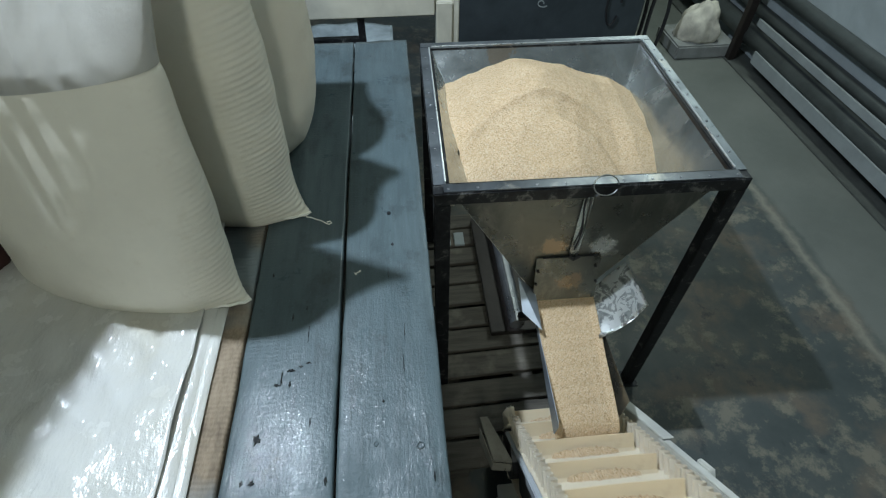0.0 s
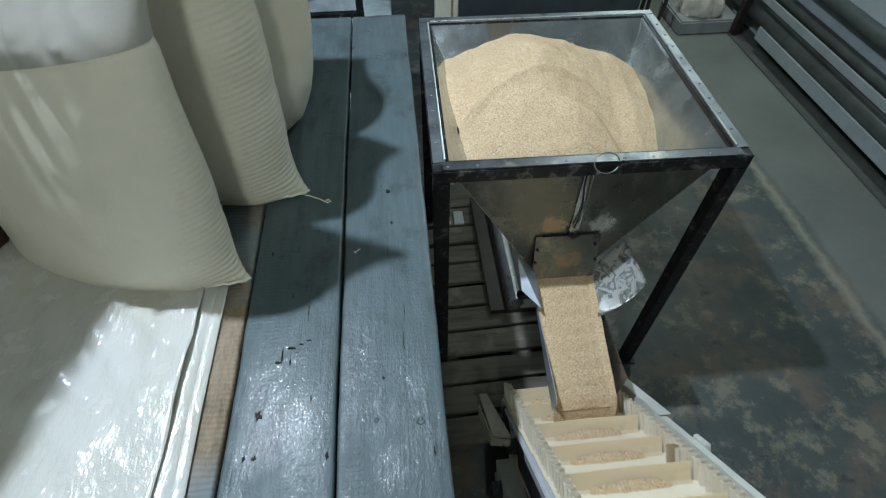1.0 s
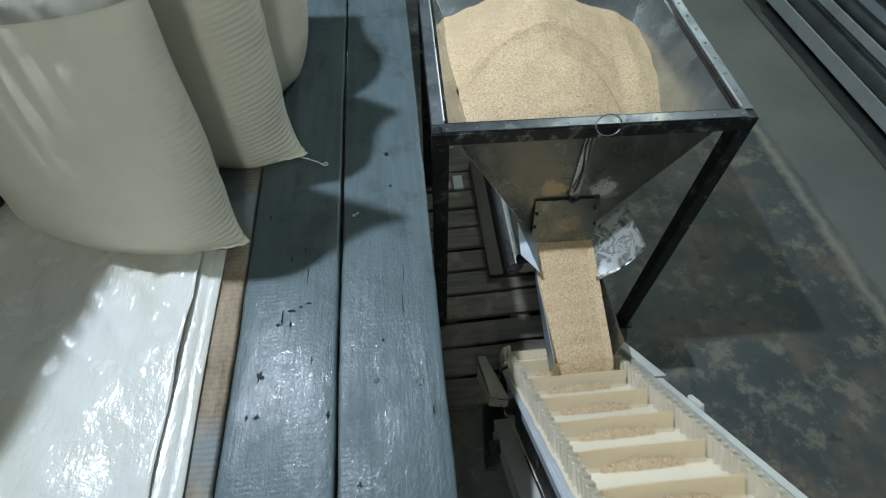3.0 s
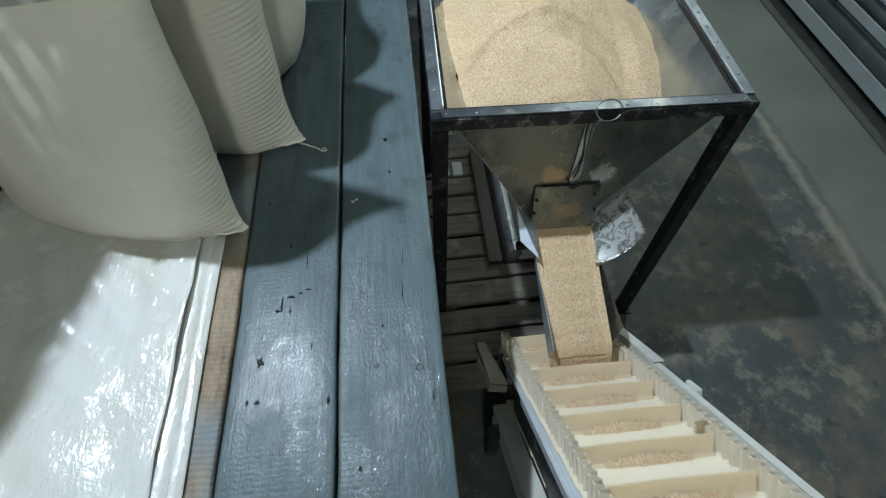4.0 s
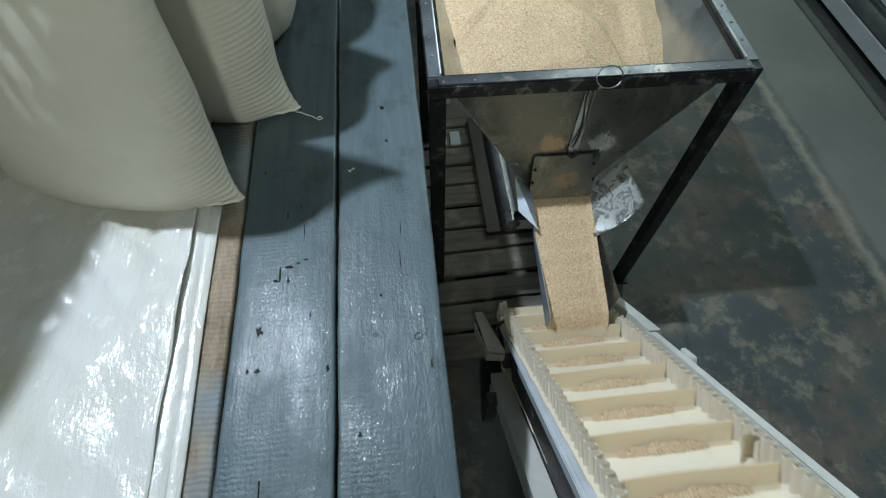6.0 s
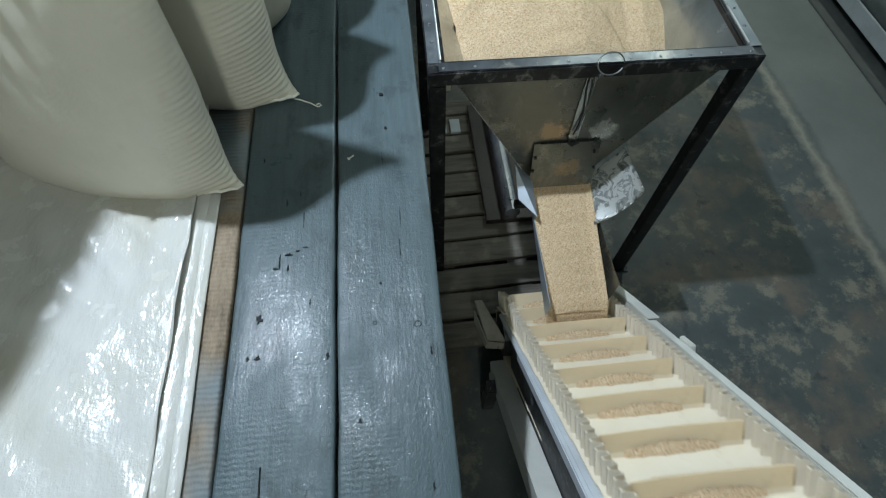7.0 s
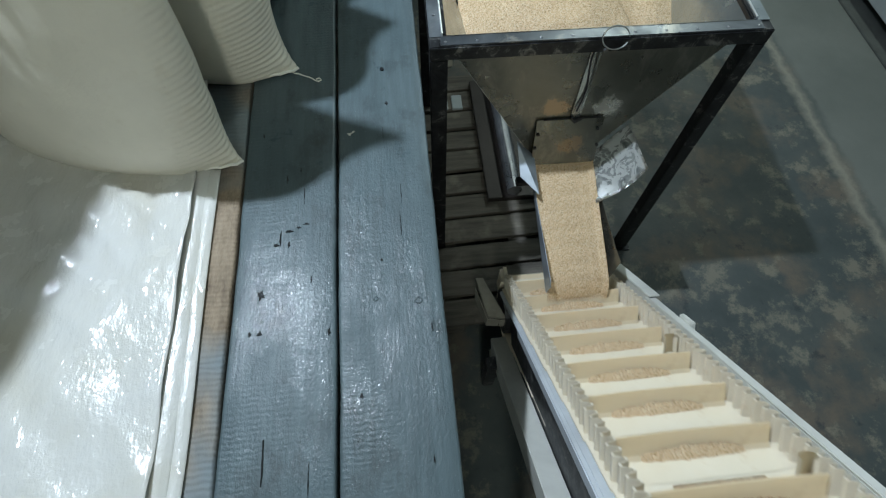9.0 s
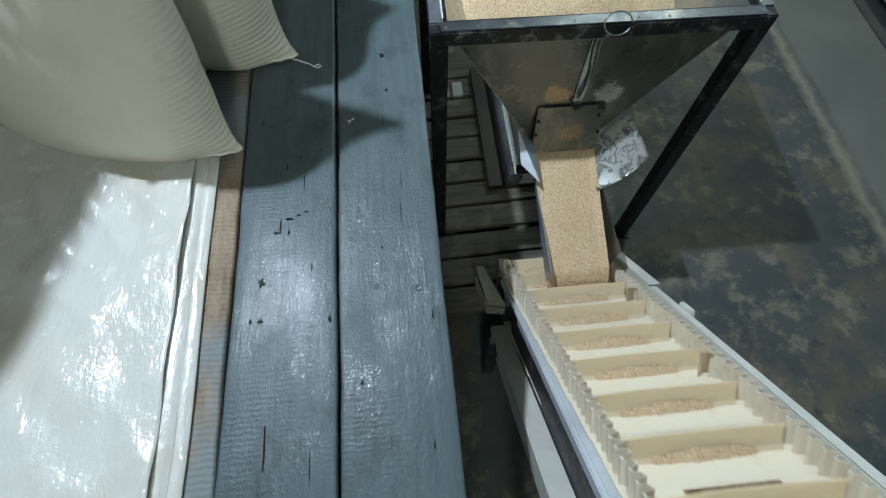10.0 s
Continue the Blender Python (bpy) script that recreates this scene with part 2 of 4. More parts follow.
GREY_STEEL = make_plain("grey_painted_steel", (0.60, 0.64, 0.68), 0.4, 0.2, 0.15)
DARK_PANEL = make_plain("dark_blue_grey_panel", (0.06, 0.075, 0.085), 0.45, 0.2, 0.3, 3)
PIPE = make_plain("dark_painted_pipe", (0.085, 0.095, 0.092), 0.4, 0.3, 0.25)
WALL = make_plain("pale_blue_plaster", (0.42, 0.47, 0.48), 0.7, 0, 0.15, 3)
BLOCK = make_plain("grey_concrete_block", (0.24, 0.25, 0.24), 0.8, 0, 0.2, 8, 0.006)
LUMP = make_plain("pale_plaster", (0.60, 0.57, 0.48), 0.8, 0, 0.25, 12, 0.01)
RUST = make_plain("dark_brown_plate", (0.032, 0.026, 0.023), 0.45, 0.3, 0.3)
TUBE = make_galvanised("scuffed_bare_tube", (0.22, 0.23, 0.25), (0.42, 0.43, 0.45), 0.3, 0.9, 0.3)
WALL_FOOT = make_plain("dark_floor_strip", (0.085, 0.092, 0.084), 0.6, 0, 0.3)
PALE_BAR = make_plain("pale_painted_bar", (0.33, 0.36, 0.36), 0.55, 0, 0.15)
RUBBER = make_plain("black_rubber", (0.02, 0.02, 0.022), 0.6)
CHALK = make_plain("chalk_mark", (0.30, 0.33, 0.33), 0.9)
WIRE = make_plain("bare_wire", (0.30, 0.31, 0.30), 0.35, 0.9)
DARK_CLOTH = make_plain("dark_red_brown_cloth", (0.035, 0.014, 0.012), 0.9, 0, 0.4, 20)
THREAD = make_plain("white_thread", (0.78, 0.76, 0.68), 0.8)
MARK = make_plain("dark_wood_gouge", (0.02, 0.022, 0.024), 0.9)


# ---- mesh helpers ----
def mesh_from(name, bm, material, smooth=False):
    bmesh.ops.recalc_face_normals(bm, faces=bm.faces[:])
    me = bpy.data.meshes.new(name)
    bm.to_mesh(me)
    bm.free()
    me.materials.append(material)
    if smooth:
        for p in me.polygons:
            p.use_smooth = True
    return me


def part(name, bm, material, parent, label="", smooth=False):
    ob = new(name, mesh_from(name, bm, material, smooth))
    ob.parent = parent
    if label:
        ob["label"] = label
    return ob


def thing(name, label, category, at=None, group="", kind=""):
    ob = new(name)
    ob.empty_display_size = 0.05
    if at is not None:
        ob.matrix_world = at
    return tagged(ob, label, category, group, kind)


def solid(name, bm, material, label, category, group="", kind="", smooth=False, at=None):
    ob = new(name, mesh_from(name, bm, material, smooth))
    if at is not None:
        ob.matrix_world = at
    return tagged(ob, label, category, group, kind)


def box(lo, hi, bevel=0.0, bm=None, m=None):
    """A box between two corners, its edges rounded."""
    bm = bm or bmesh.new()
    one = bmesh.new()
    c = [(a + b) / 2 for a, b in zip(lo, hi)]
    s = [abs(b - a) for a, b in zip(lo, hi)]
    bmesh.ops.create_cube(one, size=1, matrix=Matrix.Translation(c) @ Matrix.Diagonal((*s, 1)))
    if bevel:
        bmesh.ops.bevel(one, geom=one.edges[:], offset=bevel, segments=2, affect="EDGES")
    if m is not None:
        bmesh.ops.transform(one, matrix=m, verts=one.verts)
    join(bm, one)
    return bm


def join(bm, one):
    me = bpy.data.meshes.new("tmp")
    one.to_mesh(me)
    one.free()
    bm.from_mesh(me)
    bpy.data.meshes.remove(me)


def rod(points, radius, sides=10, bm=None):
    """A round rod along points, with closed ends."""
    bm = bm or bmesh.new()
    pts = [Vector(p) for p in points]
    rings = []
    side = None
    for i, p in enumerate(pts):
        d = (pts[min(i + 1, len(pts) - 1)] - pts[max(i - 1, 0)]).normalized()
        if side is None:
            side = d.cross(Vector((0, 0, 1)) if abs(d.z) < 0.9 else Vector((1, 0, 0))).normalized()
        side = (side - d * side.dot(d)).normalized()
        up = d.cross(side)
        rings.append([bm.verts.new(p + radius * (math.cos(a) * side + math.sin(a) * up))
                      for a in (2 * math.pi * k / sides for k in range(sides))])
    for a, b in zip(rings, rings[1:]):
        for k in range(sides):
            bm.faces.new((a[k], a[(k + 1) % sides], b[(k + 1) % sides], b[k]))
    bm.faces.new(rings[0][::-1])
    bm.faces.new(rings[-1])
    return bm


def slab(corners, thick, bm=None):
    """A flat plate from its corners, given thickness along its normal."""
    bm = bm or bmesh.new()
    p = [Vector(c) for c in corners]
    n = (p[1] - p[0]).cross(p[2] - p[0]).normalized() * thick
    a = [bm.verts.new(v) for v in p]
    b = [bm.verts.new(v + n) for v in p]
    bm.faces.new(a[::-1])
    bm.faces.new(b)
    for i in range(len(p)):
        j = (i + 1) % len(p)
        bm.faces.new((a[i], a[j], b[j], b[i]))
    return bm


def grid(nx, ny, fn, bm=None, thick=0.0):
    """A sheet of nx by ny cells from fn(u, v); with thickness downwards if given."""
    bm = bm or bmesh.new()
    v = [[bm.verts.new(fn(i / nx, j / ny)) for j in range(ny + 1)] for i in range(nx + 1)]
    for i in range(nx):
        for j in range(ny):
            bm.faces.new((v[i][j], v[i + 1][j], v[i + 1][j + 1], v[i][j + 1]))
    if thick:
        w = [[bm.verts.new(q.co - Vector((0, 0, thick))) for q in col] for col in v]
        for i in range(nx):
            for j in range(ny):
                bm.faces.new((w[i][j + 1], w[i + 1][j + 1], w[i + 1][j], w[i][j]))
        for i in range(nx):
            bm.faces.new((v[i][0], w[i][0], w[i + 1][0], v[i + 1][0]))
            bm.faces.new((v[i + 1][ny], w[i + 1][ny], w[i][ny], v[i][ny]))
        for j in range(ny):
            bm.faces.new((v[0][j + 1], w[0][j + 1], w[0][j], v[0][j]))
            bm.faces.new((v[nx][j], w[nx][j], w[nx][j + 1], v[nx][j + 1]))
    return bm


def nz(x, y, z, s=1.0):
    return noise.noise(Vector((x * s, y * s, z * s)))


# ---- structure ----
def hall():
    x0, x1, y0, y1, top = -3.2, 2.9, -3.4, 6.2, 2.7
    bm = box((x0 - 0.2, y0 - 0.2, FLOOR - 0.15), (x1 + 0.2, y1 + 0.2, FLOOR))
    solid("floor", bm, CONCRETE, "stained grey-green concrete hall floor", "floor", kind="structure")
    for name, lo, hi in (("wall_west", (x0 - 0.2, y0 - 0.2, FLOOR), (x0, y1 + 0.2, top)),
                         ("wall_east", (x1, y0 - 0.2, FLOOR), (x1 + 0.2, y1 + 0.2, top)),
                         ("wall_south", (x0, y0 - 0.2, FLOOR), (x1, y0, top)),
                         ("wall_north", (x0, y1, FLOOR), (x1, y1 + 0.2, top))):
        solid(name, box(lo, hi), WALL, "pale blue-grey plastered hall wall", "wall", kind="structure")
    solid("ceiling", box((x0 - 0.2, y0 - 0.2, top), (x1 + 0.2, y1 + 0.2, top + 0.15)), WALL,
          "plain pale hall ceiling", "ceiling", kind="structure")
    # flat strip, darker than the floor, along the foot of the wall
    solid("baseboard", box((x1 - 0.21, y0, FLOOR), (x1, y1, FLOOR + 0.012), 0.003), WALL_FOOT,
          "flat dark strip along the foot of the wall", "baseboard", kind="structure")


hall()

GAP_A, EDGE_R, GAP_L = -0.163, 0.037, -0.362
PLATFORM_END = 1.915


def plank(x0, x1, y0, y1, z, material, seed, warp=0.0025):
    """A worn plank: its top is uneven and its edges wander a little."""
    n = int((y1 - y0) / 0.02)
    bm = bmesh.new()
    rows = []
    for j in range(n + 1):
        y = y0 + (y1 - y0) * j / n
        wl = 0.0022 * nz(seed, y, 0.3, 5) + 0.0012 * nz(seed, y, 9.3, 22)
        wr = 0.0022 * nz(seed, y, 4.7, 5) + 0.0012 * nz(seed, y, 2.3, 22)
        row = []
        for u in (0, 0.014, 0.028, 0.2, 0.35, 0.5, 0.65, 0.8, 0.972, 0.986, 1):
            x = (x0 + wl) * (1 - u) + (x1 + wr) * u
            e = min(u, 1 - u)
            r = -0.0030 if e == 0 else -0.0007 if e < 0.02 else 0
            row.append((x, y, z + r + warp * nz(x * 6, y, seed, 2) + 0.0012 * nz(x * 4, y, seed + 3, 9)))
        rows.append([(row[0][0], y, z - 0.045)] + row + [(row[-1][0], y, z - 0.045)])
    v = [[bm.verts.new(p) for p in r] for r in rows]
    for a, b in zip(v, v[1:]):
        for i in range(len(a)):
            k = (i + 1) % len(a)
            bm.faces.new((a[i], a[k], b[k], b[i]))
    bm.faces.new(v[0])
    bm.faces.new(v[-1][::-1])
    return bm


def platform():
    deck = thing("platform", "raised plank platform painted grey-blue, worn and splashed", "platform", kind="structure")
    part("plank", plank(GAP_A + 0.004, EDGE_R, -0.9, PLATFORM_END, 0, PAINT, 1.0), PAINT, deck, smooth=True)
    part("plank", plank(GAP_L + 0.004, GAP_A - 0.003, -0.9, PLATFORM_END, 0, PAINT, 7.0), PAINT, deck, smooth=True)
    part("plank", plank(-0.56, GAP_L - 0.004, -0.9, PLATFORM_END, -0.004, RAW, 13.0), RAW, deck,
         "bare brown plank with some grey paint", smooth=True)
    x = -0.565
    for i in range(7):
        part("plank", plank(x - 0.195, x - 0.004, -0.9, PLATFORM_END, -0.004, PAINT, 20.0 + i), PAINT, deck, smooth=True)
        x -= 0.2
    for y in (-0.6, 0.35, 1.1, 1.75):
        part("joist", box((-1.95, y - 0.04, -0.19), (EDGE_R - 0.03, y + 0.04, -0.05), 0.004), RAW, deck)
    for y in (-0.6, 0.35, 1.75):
        for x in (-1.85, -0.09):
            part("post", box((x - 0.045, y - 0.038, FLOOR), (x + 0.045, y + 0.038, -0.19), 0.004), RAW, deck)
    # knots, nail heads and gouges in the paint
    rng = random.Random(5)
    marks = ((-0.307, 0.392, 0.013, 0.015), (-0.212, 0.417, 0.004, 0.016), (-0.322, 0.317, 0.005, 0.008), (-0.304, 0.316, 0.007, 0.009),
             (-0.178, 0.31, 0.006, 0.012), (-0.076, 0.446, 0.004, 0.006), (-0.121, 0.188, 0.006, 0.010), (-0.258, 0.527, 0.012, 0.005),
             (-0.240, 0.534, 0.010, 0.004), (-0.224, 0.541, 0.010, 0.005), (-0.275, 0.508, 0.003, 0.034), (-0.283, 0.497, 0.010, 0.006),
             (-0.239, 0.676, 0.003, 0.014), (-0.267, 0.655, 0.003, 0.018), (-0.324, 0.777, 0.004, 0.012), (-0.048, 0.85, 0.006, 0.010),
             (-0.258, 0.497, 0.003, 0.012), (-0.029, 0.597, 0.0016, 0.05), (-0.034, 0.52, 0.0016, 0.06), (-0.23, 0.615, 0.0016, 0.04),
             (-0.06, 0.76, 0.0014, 0.05), (-0.285, 0.10, 0.002, 0.07), (-0.21, 0.06, 0.0018, 0.05), (0.01, 0.30, 0.002, 0.02), (-0.006, 0.075, 0.003, 0.012))
    for x, y, a, b in marks:
        bm = bmesh.new()
        ring = []
        for k in range(11):
            g = 2 * math.pi * k / 11
            r = (0.35 + 0.35 * rng.random()) if k % 2 else (0.7 + 0.75 * rng.random())
            ring.append(bm.verts.new((x + a * 0.5 * r * math.cos(g), y + b * 0.5 * r * math.sin(g), 0.0026)))
        mid = bm.verts.new((x, y, 0.0016))
        low = [bm.verts.new((q.co.x, q.co.y, -0.006)) for q in ring]
        for k in range(11):
            bm.faces.new((ring[k], ring[(k + 1) % 11], mid))
            bm.faces.new((low[k], low[(k + 1) % 11], ring[(k + 1) % 11], ring[k]))
        part("knot", bm, MARK, deck, "dark knot or gouge in the paint")
    for x, y, r in ((-0.091, 0.364, 0.008), (-0.011, 0.354, 0.013)):
        ring = [(x + r * (0.55 + 0.5 * nz(k * 0.21, x, 1.0)) * math.cos(0.42 * k) + 0.002 * nz(k * 0.9, y, 2.0), y + 0.7 * r * (0.6 + 0.6 * nz(k * 0.17, x, 3.0)) * math.sin(0.42 * k), 0.0) for k in range(19)]
        part("knot_swirl", rod(ring, 0.0011, 5), PAINT, deck, "painted-over wood knot", smooth=True)
    part("nail_head", rod([(-0.054, 0.961, -0.004), (-0.054, 0.961, 0.0025)], 0.005, 10), BLACK, deck)


platform()

# ---- hopper ----
HOPPER = pose(0.066, 1.003, 0, 0, 0, -1.0)
S, SY, TOP = 0.874, 0.842, 0.02     # width, depth, height of the rim
THROAT = (0.330, 0.528)      # in the hopper's own x
THROAT_Y, THROAT_Z = 0.20, -0.47
RIM = 0.034


def wall_x(z, right):
    k = (TOP - z) / (TOP - THROAT_Z)
    return (S - RIM) + k * (THROAT[1] - (S - RIM)) if right else RIM + k * (THROAT[0] - RIM)


def wall_back(z):
    k = (TOP - z) / (TOP - THROAT_Z)
    return (SY - RIM) + k * (THROAT_Y - (SY - RIM))


def hopper():
    h = thing("hopper", "square galvanised feed hopper on a black steel frame", "hopper", HOPPER)
    t = 0.046
    for x in (0, S - t):
        for y in (0, SY - t):
            part("leg", box((x, y, FLOOR), (x + t, y + t, TOP - 0.046), 0.003), BLACK, h)
            part("foot_plate", box((x - 0.015, y - 0.015, FLOOR), (x + t + 0.015, y + t + 0.015, FLOOR + 0.006), 0.001), BLACK, h)
    z0, z1 = TOP - 0.046, TOP - 0.004
    part("front_rail", box((0, 0, z0), (S, t, z1), 0.003), BLACK, h)
    part("back_rail", box((0, SY - t, z0), (S, SY, z1), 0.003), BLACK, h)
    part("side_rail", box((0, t, z0), (t, SY - t, z1), 0.003), BLACK, h)
    part("side_rail", box((S - t, t, z0), (S, SY - t, z1), 0.003), BLACK, h)
    # flanges of the sheet bolted on the frame
    f = 0.036
    flange = [box((0.028, 0.004, z1 + 0.0004), (S - 0.028, f, TOP), 0.0008), box((0.004, SY - f, z1 + 0.0004), (S - 0.004, SY - 0.004, TOP), 0.0008),
              box((0.002, 0.036, z1 + 0.0004), (f, SY - f - 0.001, TOP - 0.001), 0.0008), box((S - f, 0.036, z1 + 0.0004), (S - 0.002, SY - f - 0.001, TOP - 0.001), 0.0008)]
    pieces = [part("flange", b, FLANGE if i == 0 else GALV_RIM, h) for i, b in enumerate(flange)]
    for i in range(11):
        u = 0.04 + (S - 0.08) * i / 10
        v = 0.04 + (SY - 0.08) * i / 10
        for k, p in ((0, (u, 0.015)), (1, (u, SY - 0.018)), (2, (0.017, v)), (3, (S - 0.017, v))):
            if k != 1 and (k == 0 or 0 < i < 10):
                ob = new("rivet", RIVET)
                ob.parent = pieces[k]
                ob.location = (*p, TOP)
    # funnel: the front wall is upright, the three others slope to the throat
    a, b, d, c = RIM, S - RIM, SY - RIM, THROAT
    fy = 0.034
    w = 0.0015
    front = [(a, fy, TOP), (b, fy, TOP), (c[1], fy, THROAT_Z), (c[0], fy, THROAT_Z)]
    part("front_wall", slab(front, w), GALV_DULL, h, "smeared dull galvanised front sheet")
    part("back_wall", slab([(a, d, TOP), (b, d, TOP), (c[1], THROAT_Y, THROAT_Z), (c[0], THROAT_Y, THROAT_Z)], w), GALV, h)
    part("side_wall", slab([(a, fy, TOP), (a, d, TOP), (c[0], THROAT_Y, THROAT_Z), (c[0], fy, THROAT_Z)], w), GALV, h)
    part("side_wall", slab([(b, d, TOP), (b, fy, TOP), (c[1], fy, THROAT_Z), (c[1], THROAT_Y, THROAT_Z)], w), GALV, h)
    # corner seams
    for x0, y0, x1, y1 in ((a, d, c[0], THROAT_Y), (b, d, c[1], THROAT_Y)):
        part("seam", rod([(x0, y0, TOP - 0.003), (x1, y1, THROAT_Z)], 0.004, 8), GALV, h)
    for x in (a, b):
        part("rim_edge", rod([(x, fy + 0.01, TOP + 0.001), (x, d - 0.01, TOP + 0.001)], 0.0028, 8), BRIGHT, h, "bright folded inner edge of the rim")
    part("rim_edge", rod([(a + 0.01, d, TOP + 0.001), (b - 0.01, d, TOP + 0.001)], 0.0024, 8), BRIGHT, h)
    # slide gate in the front wall
    zs = -0.303
    foot_y = fy - 0.046
    gate = part("gate_plate", slab([(0.325, fy - 0.004, zs), (0.325, foot_y, THROAT_Z), (0.535, foot_y, THROAT_Z), (0.535, fy - 0.004, zs)], 0.002), GALV_DULL, h,
                "dusty steel slide plate over the outlet")
    part("slot", box((0.345, fy - 0.0075, zs - 0.0004), (0.525, fy - 0.0015, zs + 0.0012)), MARK, gate)
    part("hook", rod([(0.425, fy - 0.012, zs + 0.012), (0.44, fy - 0.016, zs - 0.002), (0.46, fy - 0.012, zs + 0.008)], 0.006, 8), RUBBER, gate)
    for x, z in ((0.333, -0.35), (0.33, -0.40), (0.52, -0.34), (0.53, -0.40)):
        y = fy - 0.004 - 0.042 * (zs - z) / (zs - THROAT_Z)
        part("bolt", rod([(x, y - 0.008, z), (x, y + 0.002, z)], 0.005, 8), BLACK, gate)
    part("strip", box((0.426, fy - 0.006, zs + 0.006), (0.456, fy - 0.0025, TOP - 0.05), 0.0006), GALV, h, "bright strip folded down the front sheet")
    # hanging wire and its loop over the rail
    pts = [(0.438 + 0.006 * math.sin(z * 26), fy - 0.010 - 0.004 * math.sin(z * 17), z) for z in [TOP - 0.05 - 0.0135 * k for k in range(18)]]
    part("wire", rod(pts, 0.0026, 6), RUBBER, h, "black wire hanging from the rail")
    pts = [(0.449 + 0.003 * math.sin(z * 31), fy - 0.011, z) for z in [TOP - 0.05 - 0.0135 * k for k in range(17)]]
    part("wire", rod(pts, 0.0018, 6), WIRE, h)
    loop = [(0.462 + 0.034 * math.cos(g), -0.004 + 0.014 * math.sin(g), TOP + 0.002 + 0.024 * (math.sin(g) + 0.0)) for g in
            [2 * math.pi * k / 28 for k in range(27)]]
    part("wire_loop", rod(loop, 0.0018, 6), WIRE, h, "thin wire loop round the front rail")
    part("eyelet", rod([(0.447, -0.008, TOP - 0.036), (0.447, 0.002, TOP - 0.036)], 0.006, 8), FLANGE, h)
    return h


BRIGHT = make_galvanised("bare_bright_edge", (0.62, 0.66, 0.68), (0.80, 0.84, 0.86), 0.30, 0.8, 0.2)
GALV_RIM = make_galvanised("galvanised_rim", (0.15, 0.17, 0.19), (0.30, 0.33, 0.35), 0.36, 0.8, 0.5)
GALV_DULL = make_galvanised("dull_galvanised_sheet", (0.125, 0.13, 0.115), (0.21, 0.215, 0.19), 0.28, 0.85, 0.35,
                            marks=(((0.375, 0.034, -0.255), 0.042, (0.40, 0.32, 0.23)), ((0.53, 0.034, -0.262), 0.044, (0.50, 0.50, 0.46)),
                                   ((0.44, 0.028, -0.40), 0.05, (0.30, 0.235, 0.165))))
GALV_TAN = make_galvanised("dusty_gate_steel", (0.17, 0.165, 0.135), (0.30, 0.28, 0.23), 0.28, 0.85, 0.4)
_bm = bmesh.new()
bmesh.ops.create_uvsphere(_bm, u_segments=8, v_segments=5, radius=0.0042, matrix=Matrix.Diagonal((1, 1, 0.5, 1)))
RIVET = mesh_from("rivet", _bm, TUBE, True)
hopper()


def pile_height(x, y):
    """The grain's surface in the hopper, in the hopper's own x and y."""
    dx, dy = x - 0.407, y - 0.545
    r = math.hypot(dx, dy)
    slope = 0.48 + 0.05 * max(0.0, dx) / (r + 0.01) + 0.04 * max(0.0, -dy) / (r + 0.01)
    z = 0.106 - slope * math.sqrt(r * r + 0.0045)
    # a fresh slump in front, with a soft step round it
    r2 = math.hypot(x - 0.385, y - 0.09) - 0.350 + 0.006 * nz(x, y, 8.0, 9)
    z += (0.024 * (1 / (1 + math.exp(r2 / 0.008)) - 0.5) + 0.022 * math.exp(-(r2 / 0.018) ** 2)) * max(0.0, min(1.0, (0.62 - x) / 0.18)) * max(0.0, min(1.0, (x - 0.07) / 0.09))
    r3 = math.hypot(x - 0.40, y - 0.13) - 0.206 + 0.004 * nz(x, y, 5.0, 12)
    z += 0.038 * (1 / (1 + math.exp(r3 / 0.006)) - 0.5) * max(0.0, min(1.0, (x - 0.36) / 0.1)) * max(0.0, min(1.0, (0.68 - x) / 0.06))
    z += 0.010 * nz(x, y, 1.0, 6) + 0.005 * nz(x, y, 2.0, 20) + 0.0016 * nz(x, y, 3.0, 90)
    return z


def grain_pile():
    """Grain heaped in the hopper, cut off where it meets the sloping sheets."""
    n = 150

    def at(u, v):
        y = 0.038 + v * (SY - RIM - 0.045 - 0.038)
        x = 0.45
        z = pile_height(x, y)
        for k in range(4):
            lim = wall_back(min(z, TOP)) + 0.001
            yy = min(y, lim)
            xl, xr = wall_x(min(z, TOP), False) - 0.001, wall_x(min(z, TOP), True) + 0.004
            x = xl + u * (xr - xl)
            z = pile_height(x, yy)
        return (x, yy, z)
    bm = grid(n, n, at)
    me = mesh_from("grain_pile", bm, GRAIN, True)
    ob = new("grain_pile", me)
    ob.matrix_world = HOPPER
    tagged(ob, "heap of coarse tan crushed grain filling the hopper", "grain", kind="stuff")


grain_pile()

# ---- feeding tray under the hopper ----
TRAY_X = (0.398, 0.600)
TRAY_A, TRAY_B = (1.03, -0.484), (0.600, -0.635)   # y and z of the tray's floor at its two ends
GRAIN_DEEP = 0.022


